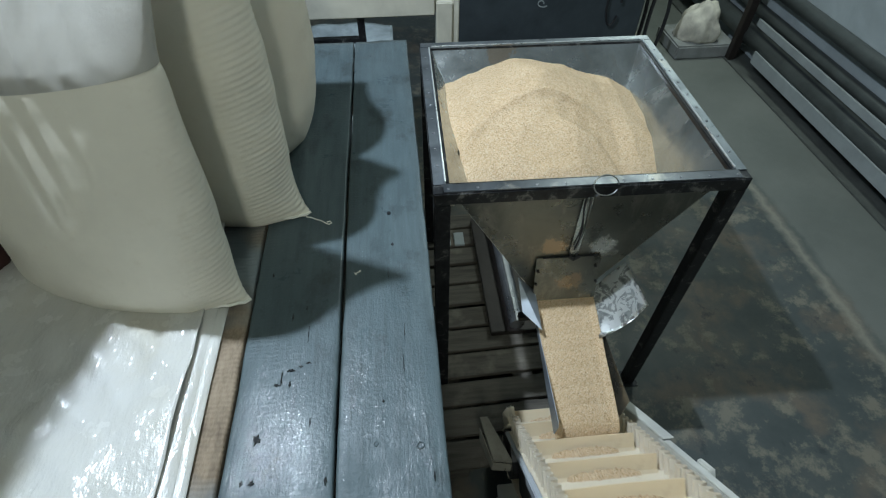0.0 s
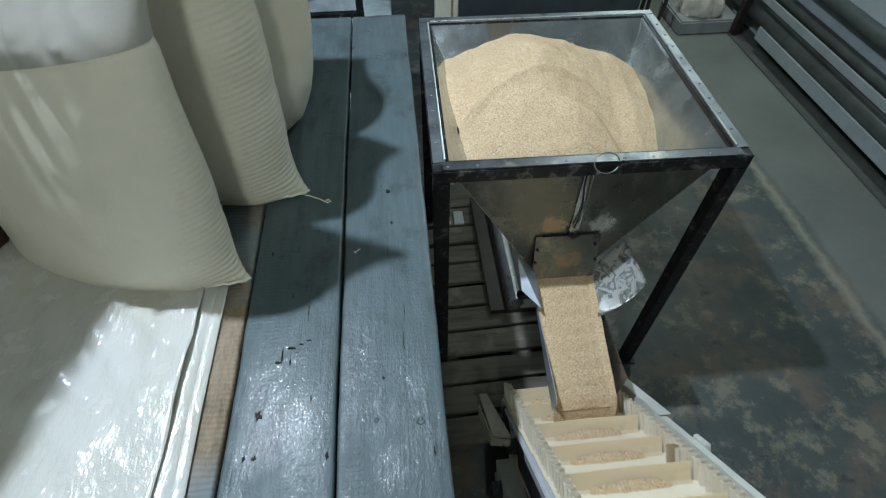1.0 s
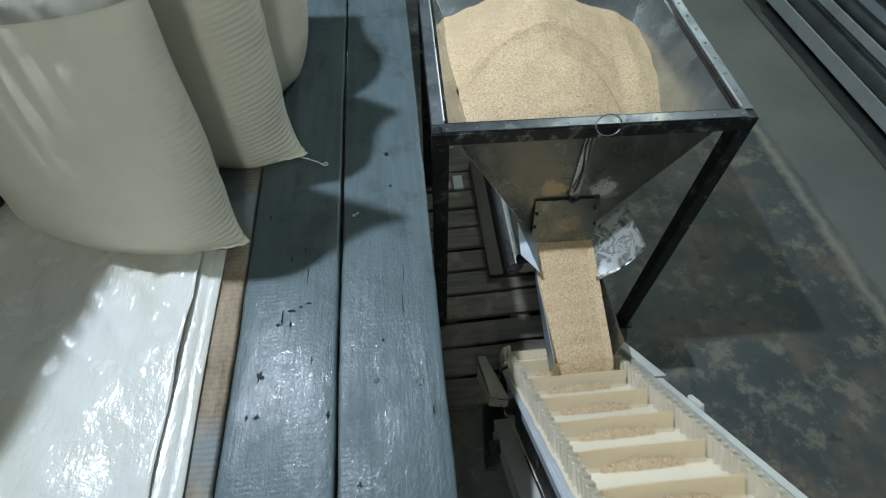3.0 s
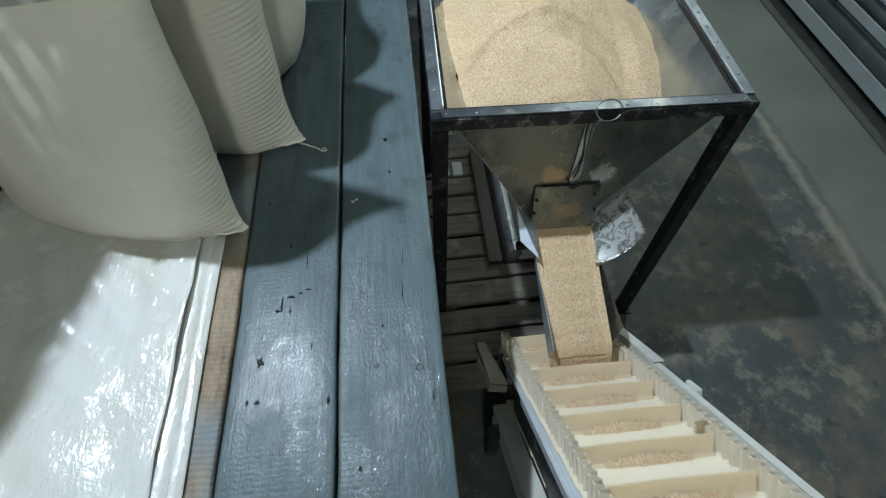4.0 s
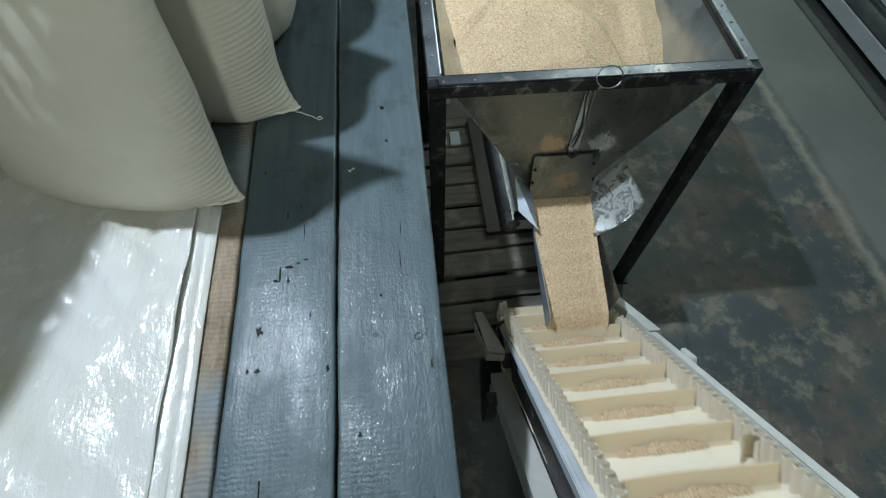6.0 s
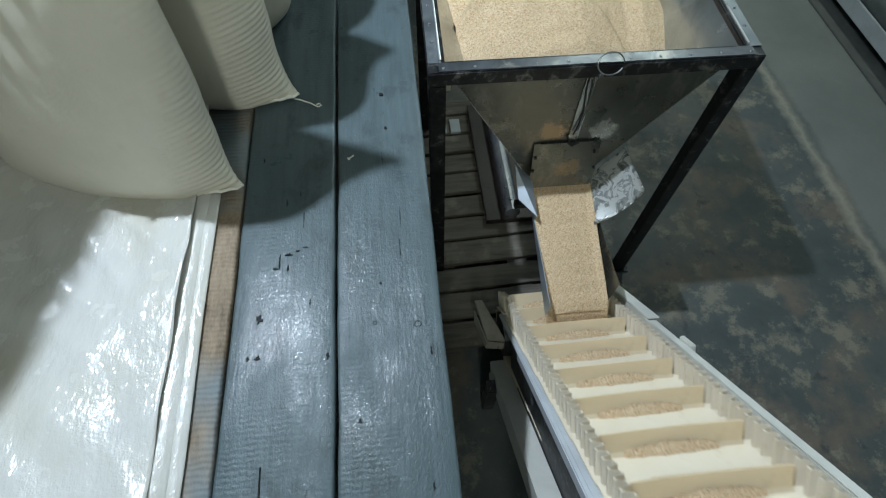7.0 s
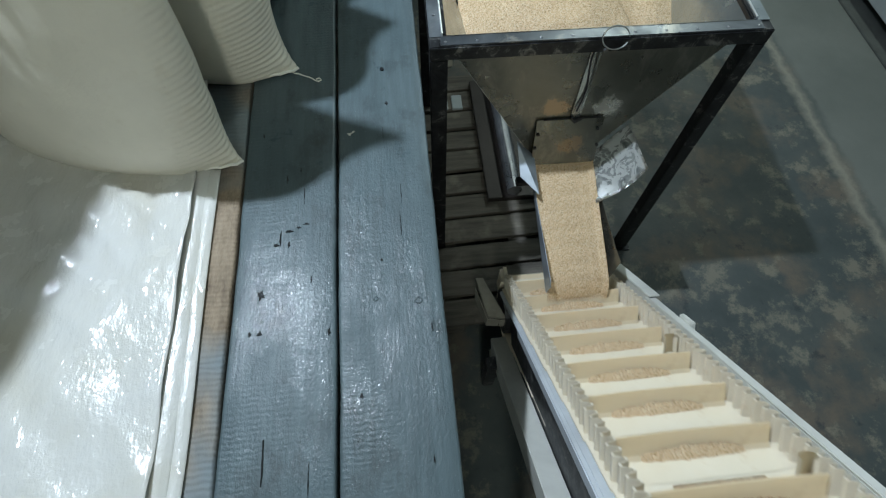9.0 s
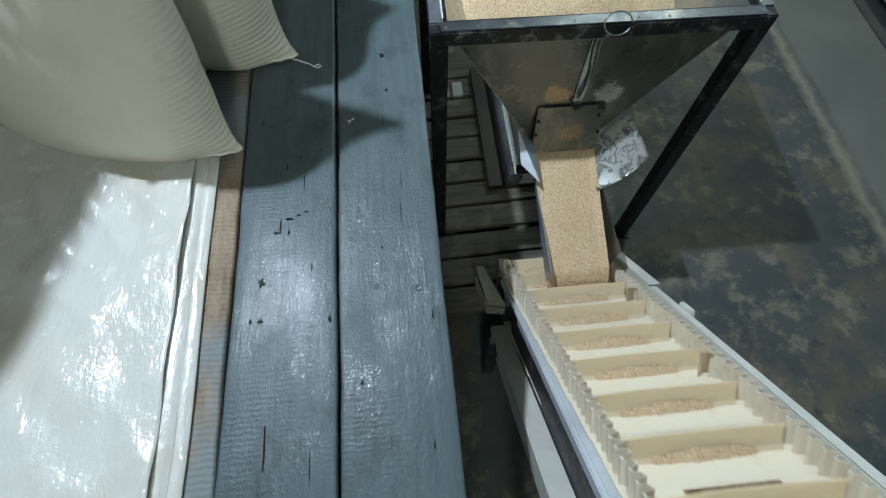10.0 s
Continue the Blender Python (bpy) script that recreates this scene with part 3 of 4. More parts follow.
def tray():
    t = thing("feeding_tray", "open sheet-metal chute that feeds grain from the hopper", "chute")
    x0, x1 = TRAY_X
    (ya, za), (yb, zb) = TRAY_A, TRAY_B
    part("tray_floor", slab([(x0, ya + 0.13, za + 0.046), (x1, ya + 0.13, za + 0.046), (x1, yb, zb), (x0, yb, zb)], 0.002), TRAY, t)
    part("side_wall", slab([(x0, ya + 0.1, za), (x0, ya - 0.06, za + 0.018), (x0, 0.88, -0.519), (x0, yb, -0.556), (x0, yb - 0.012, -0.572), (x0, yb - 0.004, zb - 0.006), (x0, ya, za - 0.01)], 0.002), TRAY, t,
         "blue-grey sheet side of the chute")
    # the other side leans outward towards the lip
    right = [(x1 + 0.004, 0.96, -0.500), (x1 + 0.026, 0.685, -0.548), (x1 + 0.034, 0.645, -0.560), (x1 + 0.008, 0.622, -0.640), (x1 + 0.004, 0.96, -0.515)]
    part("side_wall", slab(right, 0.002), GALV_TAN, t, "dust-coated sheet side of the chute")
    part("guide_flap", slab([(0.400, 1.000, -0.440), (0.399, 0.868, -0.474), (0.345, 0.930, -0.453), (0.343, 1.030, -0.395)], 0.002), TRAY, t, "bent side flap at the outlet")
    # curved flap, flaring outward

    def flap(u, v):
        p = Vector((0.596, 1.010, -0.483)).lerp(Vector((0.590, 0.845, -0.515)), u)
        q = Vector((0.692, 1.022, -0.346)).lerp(Vector((0.716, 0.862, -0.366)), u)
        r = p.lerp(q, v)
        r.x += 0.022 * math.sin(v * math.pi) * (u - 0.25)
        r.z -= 0.014 * math.sin(v * math.pi) * u
        return r
    bm = grid(12, 14, flap)
    bmesh.ops.solidify(bm, geom=bm.faces[:], thickness=0.0016)
    part("guide_flap", bm, FLAP, t, "shiny bent sheet flap with white reflections painted on", smooth=True)
    part("bracket", box((0.36, 0.99, -0.60), (0.74, 1.015, -0.575), 0.002), BLACK, t)
    return t


def make_flap():
    k = Mat("sheet_with_painted_glare", 0.22, 0.45)
    # pale patches in the colour stand in for bright reflections on the flap
    glare_spots = k.noise(26, 5, 0.6, (1, 1, 1), 1.2)
    c = k.ramp(glare_spots, [(0.34, (0.26, 0.28, 0.28)), (0.42, (0.60, 0.63, 0.62)), (0.50, (0.90, 0.92, 0.90))])
    k.colour(c)
    k.rough(k.grey(glare_spots, 0.4, 0.6, 0.18, 0.42))
    k.bump(k.noise(9, 3, 0.5), 0.008, 0.3)
    return k.m


FLAP = make_flap()


def tray_floor_z(y):
    (ya, za), (yb, zb) = TRAY_A, TRAY_B
    return zb + (za - zb) * (y - yb) / (ya - yb)


def lip_profile(s):
    """y and z of the grain's surface s metres along the chute from the outlet; past the end it bends over the lip."""
    y = 1.02 - s * 0.985
    if y > TRAY_B[0] + 0.015:
        return y, tray_floor_z(y) + GRAIN_DEEP
    k = TRAY_B[0] + 0.015 - y
    return TRAY_B[0] + 0.015 - k * 0.75, tray_floor_z(TRAY_B[0] + 0.015) + GRAIN_DEEP - 9.0 * k * k - 0.33 * k


def grain_bed():
    x0, x1 = TRAY_X[0] + 0.003, TRAY_X[1] - 0.001

    def at(u, v):
        s = v * 0.475
        y, z = lip_profile(s)
        x = x0 + u * (x1 - x0)
        z += 0.004 * math.sin(u * math.pi) + 0.003 * nz(x, y, 0.5, 20) + 0.0012 * nz(x, y, 4.0, 90)
        if u > 0.88:
            z += 0.014 * (u - 0.88) / 0.12
        return (x, y, z)
    bm = grid(50, 110, at, thick=0.012)
    tagged(new("grain_bed", mesh_from("grain_bed", bm, GRAIN, True)), "layer of tan grain lying on the chute", "grain", kind="stuff")


def grain_curtain():
    """The sheet of grain that pours over the lip."""
    y0, z0 = lip_profile(0.468)

    def at(u, v):
        x = TRAY_X[0] + 0.004 + u * (TRAY_X[1] - TRAY_X[0] - 0.006)
        drop = 0.050 + 0.022 * nz(x, 1.0, 2.0, 30) + 0.016 * nz(x, 3.0, 2.0, 90)
        d = v * drop
        return (x, y0 + 0.003 - 0.30 * d + 0.004 * nz(x, v, 7.0, 25), z0 + 0.002 - d)
    bm = grid(60, 14, at)
    bmesh.ops.solidify(bm, geom=bm.faces[:], thickness=0.006)
    tagged(new("grain_curtain", mesh_from("grain_curtain", bm, GRAIN, True)), "ragged sheet of tan grain pouring off the chute", "grain", kind="stuff")


tray()
grain_bed()
grain_curtain()

# ---- conveyor ----
PITCH, SPEED = 0.14076, 6.315 * 0.14076
INCLINE = radians(45.05)
UP = Vector((0.0217, -math.cos(INCLINE), math.sin(INCLINE)))
OUT = Vector((0, math.sin(INCLINE), math.cos(INCLINE)))
CLEAT_H = 0.052
BELT_W = 0.322
JOINT = Vector((0.65 - BELT_W / 2, 0.48837, -0.53961)) - OUT * CLEAT_H   # belt surface at one cleat at 9 s
RUN = 12.5 * PITCH
NSEC = 29
ROLL_R = (NSEC * PITCH - 2 * RUN) / (2 * math.pi)
TAIL = JOINT - UP * (2.5 * PITCH)     # where the upper run begins


def on_loop(l):
    """Pose of a belt section l metres along the loop, from the start of the upper run."""
    total = NSEC * PITCH
    l = l % total
    half = math.pi * ROLL_R
    if l < RUN:
        p, turn = TAIL + UP * l, 0.0
    elif l < RUN + half:
        g = (l - RUN) / ROLL_R
        c = TAIL + UP * RUN - OUT * ROLL_R
        p, turn = c + OUT * ROLL_R * math.cos(g) + UP * ROLL_R * math.sin(g), g
    elif l < 2 * RUN + half:
        p, turn = TAIL + UP * (RUN - (l - RUN - half)) - OUT * 2 * ROLL_R, math.pi
    else:
        g = math.pi + (l - 2 * RUN - half) / ROLL_R
        c = TAIL - OUT * ROLL_R
        p, turn = c + OUT * ROLL_R * math.cos(g) + UP * ROLL_R * math.sin(g), g
    # own x across the belt, own y down the belt, own z out of it
    return Matrix.Translation(p) @ Matrix.Rotation(-INCLINE + turn, 4, "X")


def sidewall(side):
    """One pitch of corrugated sidewall."""
    n = 40
    x0 = side * (BELT_W / 2 + 0.012)
    bm = bmesh.new()
    amp, t = 0.0125, 0.0022
    cols = []
    for j in range(n + 1):
        y = -PITCH / 2 + PITCH * j / n
        w = amp * math.sin(2 * math.pi * 5 * j / n)
        w = max(-amp * 0.8, min(amp * 0.8, w * 1.3))
        cols.append([bm.verts.new((x0 + w + e, y, z)) for e, z in ((-t, 0), (-t, 0.058), (t, 0.058), (t, 0))])
    for a, b in zip(cols, cols[1:]):
        for k in range(4):
            bm.faces.new((a[k], a[(k + 1) % 4], b[(k + 1) % 4], b[k]))
    bm.faces.new(cols[0])
    bm.faces.new(cols[-1][::-1])
    return bm


def heap_mesh(seed, w, d, h):
    """A low uneven heap of grain."""
    def at(u, v):
        a, b = 2 * u - 1, 2 * v - 1
        r2 = a * a + b * b
        edge = max(0.0, 1 - r2)
        return (a * w * (1 + 0.1 * nz(b, seed, 0, 2)), b * d, h * edge * (0.75 + 0.5 * nz(a * 3, b, seed, 2)) + 0.0015 * nz(a * 30, b * 9, seed) - 0.002 * (r2 > 1))
    return at


def belt_section():
    s = thing("belt_section", "cream belt section with a cross cleat and wavy sidewalls", "conveyor belt", group="moving belt sections")
    part("belt_pad", box((-BELT_W / 2 - 0.032, -PITCH / 2 - 0.001, -0.005), (BELT_W / 2 + 0.032, PITCH / 2 + 0.001, 0.0)), BELT, s)
    # cleat: a thin upright blade with a thick foot, sagging a little in the middle
    prof = [(-0.010, 0.0), (-0.004, 0.008), (-0.0022, 0.03), (-0.002, CLEAT_H), (0.002, CLEAT_H), (0.0026, 0.03), (0.005, 0.008), (0.012, 0.0)]
    bm = bmesh.new()
    cols = []
    for i in range(13):
        u = i / 12
        x = -BELT_W / 2 + (BELT_W - 0.010) * u
        sag = 0.004 * math.sin(u * math.pi)
        cols.append([bm.verts.new((x, y + sag * z / CLEAT_H, z)) for y, z in prof])
    for a, b in zip(cols, cols[1:]):
        for k in range(len(prof)):
            m = (k + 1) % len(prof)
            bm.faces.new((a[k], a[m], b[m], b[k]))
    bm.faces.new(cols[0])
    bm.faces.new(cols[-1][::-1])
    part("cleat", bm, CLEAT, s, smooth=False)
    part("sidewall", sidewall(-1), THINWALL, s)
    part("sidewall", sidewall(1), THINWALL, s)
    # the heap leans on the uphill face of its cleat
    def wedge(u, v):
        c = 2 * u - 1
        edge = max(0.0, 1 - c * c) ** 0.5 * (1 + 0.40 * nz(c * 4, 4.0, 2.0) + 0.30 * nz(c * 13, 1.0, 2.0))
        d = v * 0.014 * (0.45 + 0.55 * edge) * min(1.0, edge * 3) * (1 + 0.25 * nz(c * 9, 6.0, 2.0))
        rise = 0.022 * edge * (1 - v)
        return Vector((0.108 * c - 0.004, -0.0045 - d, 0.0006 + rise + 0.0010 * edge * nz(c * 22, v * 2, 5.0)))
    bm = grid(44, 12, wedge)
    part("grain_mound", bm, GRAIN, s, "small heap of tan grain against the cleat", smooth=True)
    return s


SECTION = belt_section()
SECTIONS = [SECTION] + [copy_thing(SECTION, pose(0, 0, 0)) for k in range(NSEC - 1)]


def curl():
    """A torn strip of sidewall rolled inward."""
    bm = bmesh.new()
    rings = []
    for k in range(19):
        g = -0.4 + 5.2 * k / 18
        r = 0.015 - 0.004 * k / 18
        rings.append([bm.verts.new((BELT_W / 2 - 0.012 - r * math.cos(g) * 1.3, r * math.sin(g), z)) for z in (0.001, 0.055)])
    for a, b in zip(rings, rings[1:]):
        bm.faces.new((a[0], b[0], b[1], a[1]))
    bmesh.ops.solidify(bm, geom=bm.faces[:], thickness=0.002)
    return bm


for k, at in ((22, 0.48), (25, 0.27), (1, 0.42), (5, -0.28)):
    ob = part("torn_strip", curl(), THINWALL, SECTIONS[k], "torn strip of sidewall curled inward", smooth=True)
    ob.location.y = -at * PITCH


def section_l(k, t):
    """How far along the loop section k has come; its cleat passes JOINT at 9 s for k = 0."""
    return 2.5 * PITCH + k * PITCH + SPEED * (t - 9.0)


def conveyor_frame():
    c = thing("conveyor", "inclined cleated belt conveyor with a pale painted steel frame", "conveyor")
    base = Matrix.Translation(TAIL) @ Matrix.Rotation(-INCLINE, 4, "X")

    def bar(name, lo, hi, mat, label="", bevel=0.003):
        # along the belt the own y runs down, so uphill is negative
        return part(name, box(lo, hi, bevel, m=base), mat, c, label)
    w = BELT_W / 2 + 0.036
    e = RUN + 0.12
    bar("side_plate", (w + 0.004, -e, -0.16), (w + 0.012, -0.30, 0.062), WHITE_STEEL, "white side plate")
    bar("side_plate", (w + 0.005, -0.30, -0.10), (w + 0.014, 0.07, 0.066), WHITE_STEEL, "white side plate with a cut corner")
    bar("top_flange", (w + 0.004, -0.33, 0.0665), (w + 0.040, 0.07, 0.071), WHITE_STEEL)
    bar("top_flange", (w + 0.004, -e, 0.0625), (w + 0.024, -0.335, 0.0665), WHITE_STEEL)
    bar("splice_plate", (w + 0.0245, -0.53, 0.02), (w + 0.040, -0.47, 0.075), WHITE_STEEL)
    bar("side_rail", (-0.192, -e, -0.064), (-0.184, -0.26, -0.006), GREY_STEEL, "grey lower side rail")
    # added black plate stands in for the shaded gap between channel and rail
    bar("inner_plate", (-0.182, -e, -0.250), (-0.176, -0.10, -0.020), BLACK, "black plate added to keep the gap under the belt dark")
    # outer channel on the platform side
    x0 = -0.242
    bar("channel", (x0, -e, -0.285), (x0 + 0.058, 0.0, -0.195), WHITE_STEEL, "off-white square channel")
    bar("cross_bar", (x0, 0.0, -0.300), (w + 0.01, 0.05, -0.268), CREAM_STEEL)
    bar("cross_bar", (x0, -0.9, -0.325), (w + 0.01, -0.85, -0.296), WHITE_STEEL)
    # bracket and its plates take the darker cream in place of real shade
    part("end_bracket", slab([(0.199, 0.753, -0.842), (0.224, 0.600, -0.842), (0.288, 0.588, -0.842), (0.226, 0.752, -0.842)], 0.014), SHADED_STEEL, c, "cream end bracket with shade painted into its colour")
    part("end_plate", slab([(0.194, 0.72, -0.845), (0.222, 0.596, -0.845), (0.222, 0.596, -0.91), (0.194, 0.70, -0.90)], 0.003), SHADED_STEEL, c)
    part("end_plate", slab([(0.224, 0.594, -0.842), (0.288, 0.582, -0.842), (0.284, 0.582, -0.90), (0.224, 0.594, -0.91)], 0.003), SHADED_STEEL, c)
    bar("bearing", (-w - 0.03, -0.045, -0.135), (-w - 0.008, 0.045, -0.045), RUBBER, "black bearing housing", 0.012)
    part("tail_roller", rod([TAIL - OUT * ROLL_R + Vector((-w, 0, 0)), TAIL - OUT * ROLL_R + Vector((w, 0, 0))], ROLL_R - 0.008, 28), BLACK, c)
    hd = TAIL + UP * RUN - OUT * ROLL_R
    part("head_roller", rod([hd + Vector((-w, 0, 0)), hd + Vector((w, 0, 0))], ROLL_R - 0.008, 28), BLACK, c)
    bar("bed_plate", (-BELT_W / 2 - 0.04, -RUN, -0.02), (BELT_W / 2 + 0.04, 0, -0.008), GREY_STEEL)
    # posts to the floor
    for y, ztop in ((0.43, -0.90), (-0.35, -0.12)):
        for x in (0.205, 0.69):
            part("post", box((x, y, FLOOR), (x + 0.045, y + 0.045, ztop), 0.003), BLACK, c, "dark steel post")
    part("post_tie", box((0.2, 0.445, -0.985), (0.72, 0.47, -0.955), 0.002), BLACK, c)
    return c


conveyor_frame()


# ---- grain that runs down the chute and drops on the belt ----
def clump_mesh():
    at = heap_mesh(8.0, 0.088, 0.034, 0.006)
    bm = grid(34, 14, lambda u, v: at(u, v))
    return mesh_from("grain_clump", bm, GRAIN, True)


CLUMP = clump_mesh()
CLUMPS = []
for k in range(66):
    ob = new("grain_clump", CLUMP)
    CLUMPS.append(tagged(ob, "loose tan grain running down the chute", "grain", group="running grain"))


# ---- bags ----
def bag(name, label, at, a, b, fill, height, seed, ear=0.0, foot_in=0.42, rib_from=0.70, ribs=(0.0032, 0.0010), thin=0.20, lean=(0.0, 0.0), left_ear=0.0, pinch=0.0, taper=0.0, tilt=0.0, back=(0.0, 0.16), top_ear=0.05):
    """A standing woven sack: own x is its width, filled with grain up to fill, empty and gathered above."""
    s = thing(name, label, "sack", at, group="filled sacks")
    nz_rows, nr = 230, 96

    def ring(z, half_a, half_b, e, wrink):
        pts = []
        for k in range(nr):
            g = 2 * math.pi * k / nr
            cx, sy = math.cos(g), math.sin(g)
            x = half_a * math.copysign(abs(cx) ** e, cx)
            y = half_b * math.copysign(abs(sy) ** (1.0), sy)
            side = max(0.0, abs(cx) - rib_from) / (1 - rib_from)
            puff = min(1.0, (fill - z) / 0.06) * wrink * min(1.0, side * 1.1) * math.sin(z * 2 * math.pi / 0.0125 - 20.0 * abs(cx) + seed + 0.8 * nz(z * 9, cx, seed))
            x += puff * 0.6 * cx
            y += puff * sy * 1.0
            dent = min(1.0, (fill - z) / 0.06) * 0.009 * nz(x * 5, y * 5, z * 6 + seed) + min(1.0, (fill - z) / 0.06) * 0.003 * nz(x * 14, y * 14, z * 16 + seed)
            x += dent * cx
            y += dent * sy
            pts.append((x + lean[0] * z, y + lean[1] * z, z))
        return pts
    # body
    bm = bmesh.new()
    rows = []
    for j in range(nz_rows + 1):
        z = 0.004 + (fill - 0.004) * j / nz_rows
        q = z / fill
        foot = math.exp(-z / 0.035)
        ha = a * (0.90 + 0.10 * foot + 0.02 * math.sin(q * math.pi)) * (1 - pinch * math.exp(-z / 0.11)) * (1 - taper * q ** 3)
        hb = b * (1 - foot_in * math.exp(-z / 0.05)) * (1.0 - thin * q * q)
        brim = 1 - 0.14 * max(0.0, (q - 0.94) / 0.06) ** 2
        ha, hb = ha * brim, hb * brim
        e = 1.0 + 0.35 * foot
        pts = ring(z, ha, hb, e, ribs[0] + ribs[1] * math.exp(-z / 0.10))
        # ears at the foot
        out = []
        for x, y, zz in pts:
            if x > 0.7 * ha:
                x += ear * foot * (x / ha - 0.7) / 0.3
                y *= 1 - 0.5 * foot * (x / ha - 0.7) / 0.3
            if x < -0.7 * ha:
                x -= left_ear * foot * (-x / ha - 0.7) / 0.3
            zz += tilt * x / a * fill * q ** 3
            out.append((x, y, zz))
        rows.append([bm.verts.new(p) for p in out])
    for p, q in zip(rows, rows[1:]):
        for k in range(nr):
            m = (k + 1) % nr
            bm.faces.new((p[k], p[m], q[m], q[k]))
    bm.faces.new(rows[0][::-1])
    bm.faces.new(rows[-1])
    part("body", bm, BAG, s, smooth=True)
    # empty upper part, gathered in pleats
    bm = bmesh.new()
    rows = []
    n2, nr2 = 44, 120
    for j in range(n2 + 1):
        q = j / n2
        z = fill - 0.020 + (height - fill + 0.020) * q
        rr = []
        for k in range(nr2):
            g = 2 * math.pi * k / nr2
            cx, sy = math.cos(g), math.sin(g)
            ha = a * (0.912 * (1 - taper) + 0.04 * q)
            hb = b * (1 - thin) * (1.04 - 0.62 * q)
            weight = 0.25 + max(0.0, min(1.0, 0.5 - cx))
            turn = math.pi * (4.6 * cx * (1 + 0.5 * q) + 0.9 * nz(cx * 1.5, sy, seed + q * 0.6)) + seed
            ridge = 1 - 2 * abs(math.sin(turn))
            pleat = min(1, q * 9) * weight * (0.026 * (1 + ridge) + 0.012 * abs(nz(cx * 4, sy * 2, seed + q * 1.5)) + 0.004)
            pleat *= (0.2 + 0.8 * abs(sy)) * max(0.0, min(1.0, (0.95 - cx) * 3))
            if cx > 0.8:
                ha += top_ear * q ** 5 * (cx - 0.8) / 0.2
            x = ha * cx
            y = (hb + pleat) * sy
            rr.append(bm.verts.new((x + lean[0] * z + back[0] * q ** 1.4, y + lean[1] * z + back[1] * q ** 1.4, z + 0.9 * tilt * cx * fill * (1 - q) + 0.018 * q * math.sin(2 * cx * 3 + seed) + 0.03 * q * q * cx * cx)))
        rows.append(rr)
    for p, q in zip(rows, rows[1:]):
        for k in range(nr2):
            m = (k + 1) % nr2
            bm.faces.new((p[k], p[m], q[m], q[k]))
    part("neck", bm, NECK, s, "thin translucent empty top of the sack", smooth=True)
    # sewn hem at the foot
    if not ear:
        return s
    hem = []
    for k in range(16):
        u = k / 15
        hem.append((a * (0.55 + 0.45 * u) + ear * max(0, u - 0.3) / 0.7, -b * 0.5 * (1 - u) ** 0.6, 0.008 + 0.002 * math.sin(k * 2.1)))
    part("hem", rod(hem, 0.0035, 6), THREAD, s, "stitched hem")
    return s


bag("sack", "full white woven sack with a gathered top, on a plastic sheet", pose(-0.650, 0.798, 0.008, 0, 0, -18), 0.292, 0.120, 0.50, 0.72, 1.0, 0.014, 0.24, 0.74, (0.0006, 0.0034), 0.38, (0.05, 0.115), taper=0.05, tilt=0.09, back=(-0.04, 0.12), top_ear=0.06)
bag("sack", "full white woven sack standing on the planks", pose(-0.512, 1.072, 0.0, 0, 0, -20), 0.262, 0.140, 0.56, 0.74, 5.0, 0.014, 0.24, 0.64, (0.0013, 0.0018), 0.20, (0.01, 0.03), tilt=0.05, back=(-0.12, 0.13), top_ear=0.055)
bag("sack", "full round white woven sack on the planks behind the others", pose(-0.465, 1.265, 0.0, 0, 0, 14), 0.272, 0.158, 0.60, 0.76, 9.0, 0.0, 0.42, 0.72, (0.0004, 0.0016), 0.20, (0.05, 0.03), pinch=0.36, taper=0.22, back=(-0.12, 0.16), top_ear=0.03)


def shade_sack(seed):
    """A full sack lying flat, for the added stack that shades the sheet."""
    bm = bmesh.new()
    bmesh.ops.create_grid(bm, x_segments=30, y_segments=20, size=1)
    top = bm.faces[:]
    for v in bm.verts:
        x, y = v.co.x, v.co.y
        v.co = Vector((0.37 * x, 0.20 * y, 0.0))
        v.co.z = 0.072 * (1 - abs(x) ** 3.2) ** 0.6 * (1 - abs(y) ** 3) ** 0.6 + 0.006 * nz(x * 3, y * 3, seed)
    low = bmesh.ops.duplicate(bm, geom=bm.verts[:] + bm.edges[:] + top)
    for v in low["geom"]:
        if isinstance(v, bmesh.types.BMVert):
            v.co.z *= -0.95
    return bm


# unseen leaning stack of lying sacks, added to cast shade over the sheet
for n in range(8):
    solid("sack", shade_sack(n * 3.1), BAG, "unseen sack in a leaning stack, added to shade the sheet", "sack", group="stacked sacks", smooth=True,
          at=pose(-1.42 + 0.043 * n, 0.866 + 0.012 * math.sin(n * 2.0), 0.085 + 0.138 * n, 0, 0, 2.5 * math.sin(n * 1.7) - 13))


def dark_cloth():
    bm = bmesh.new()
    bmesh.ops.create_icosphere(bm, subdivisions=4, radius=1)
    for v in bm.verts:
        q = v.co.copy()
        k = 1 + 0.22 * nz(q.x, q.y, q.z, 2.2) + 0.10 * nz(q.x, q.y, q.z, 6)
        v.co = Vector((0.085 * q.x * k, 0.12 * q.y * k, max(0.0, 0.085 * (q.z + 0.25) * k)))
    solid("crumpled_cloth", bm, DARK_CLOTH, "crumpled dark red-brown cloth on the sheet beside a sack", "cloth", smooth=True, at=pose(-1.02, 0.865, 0.022, 0, 0, 20))


dark_cloth()


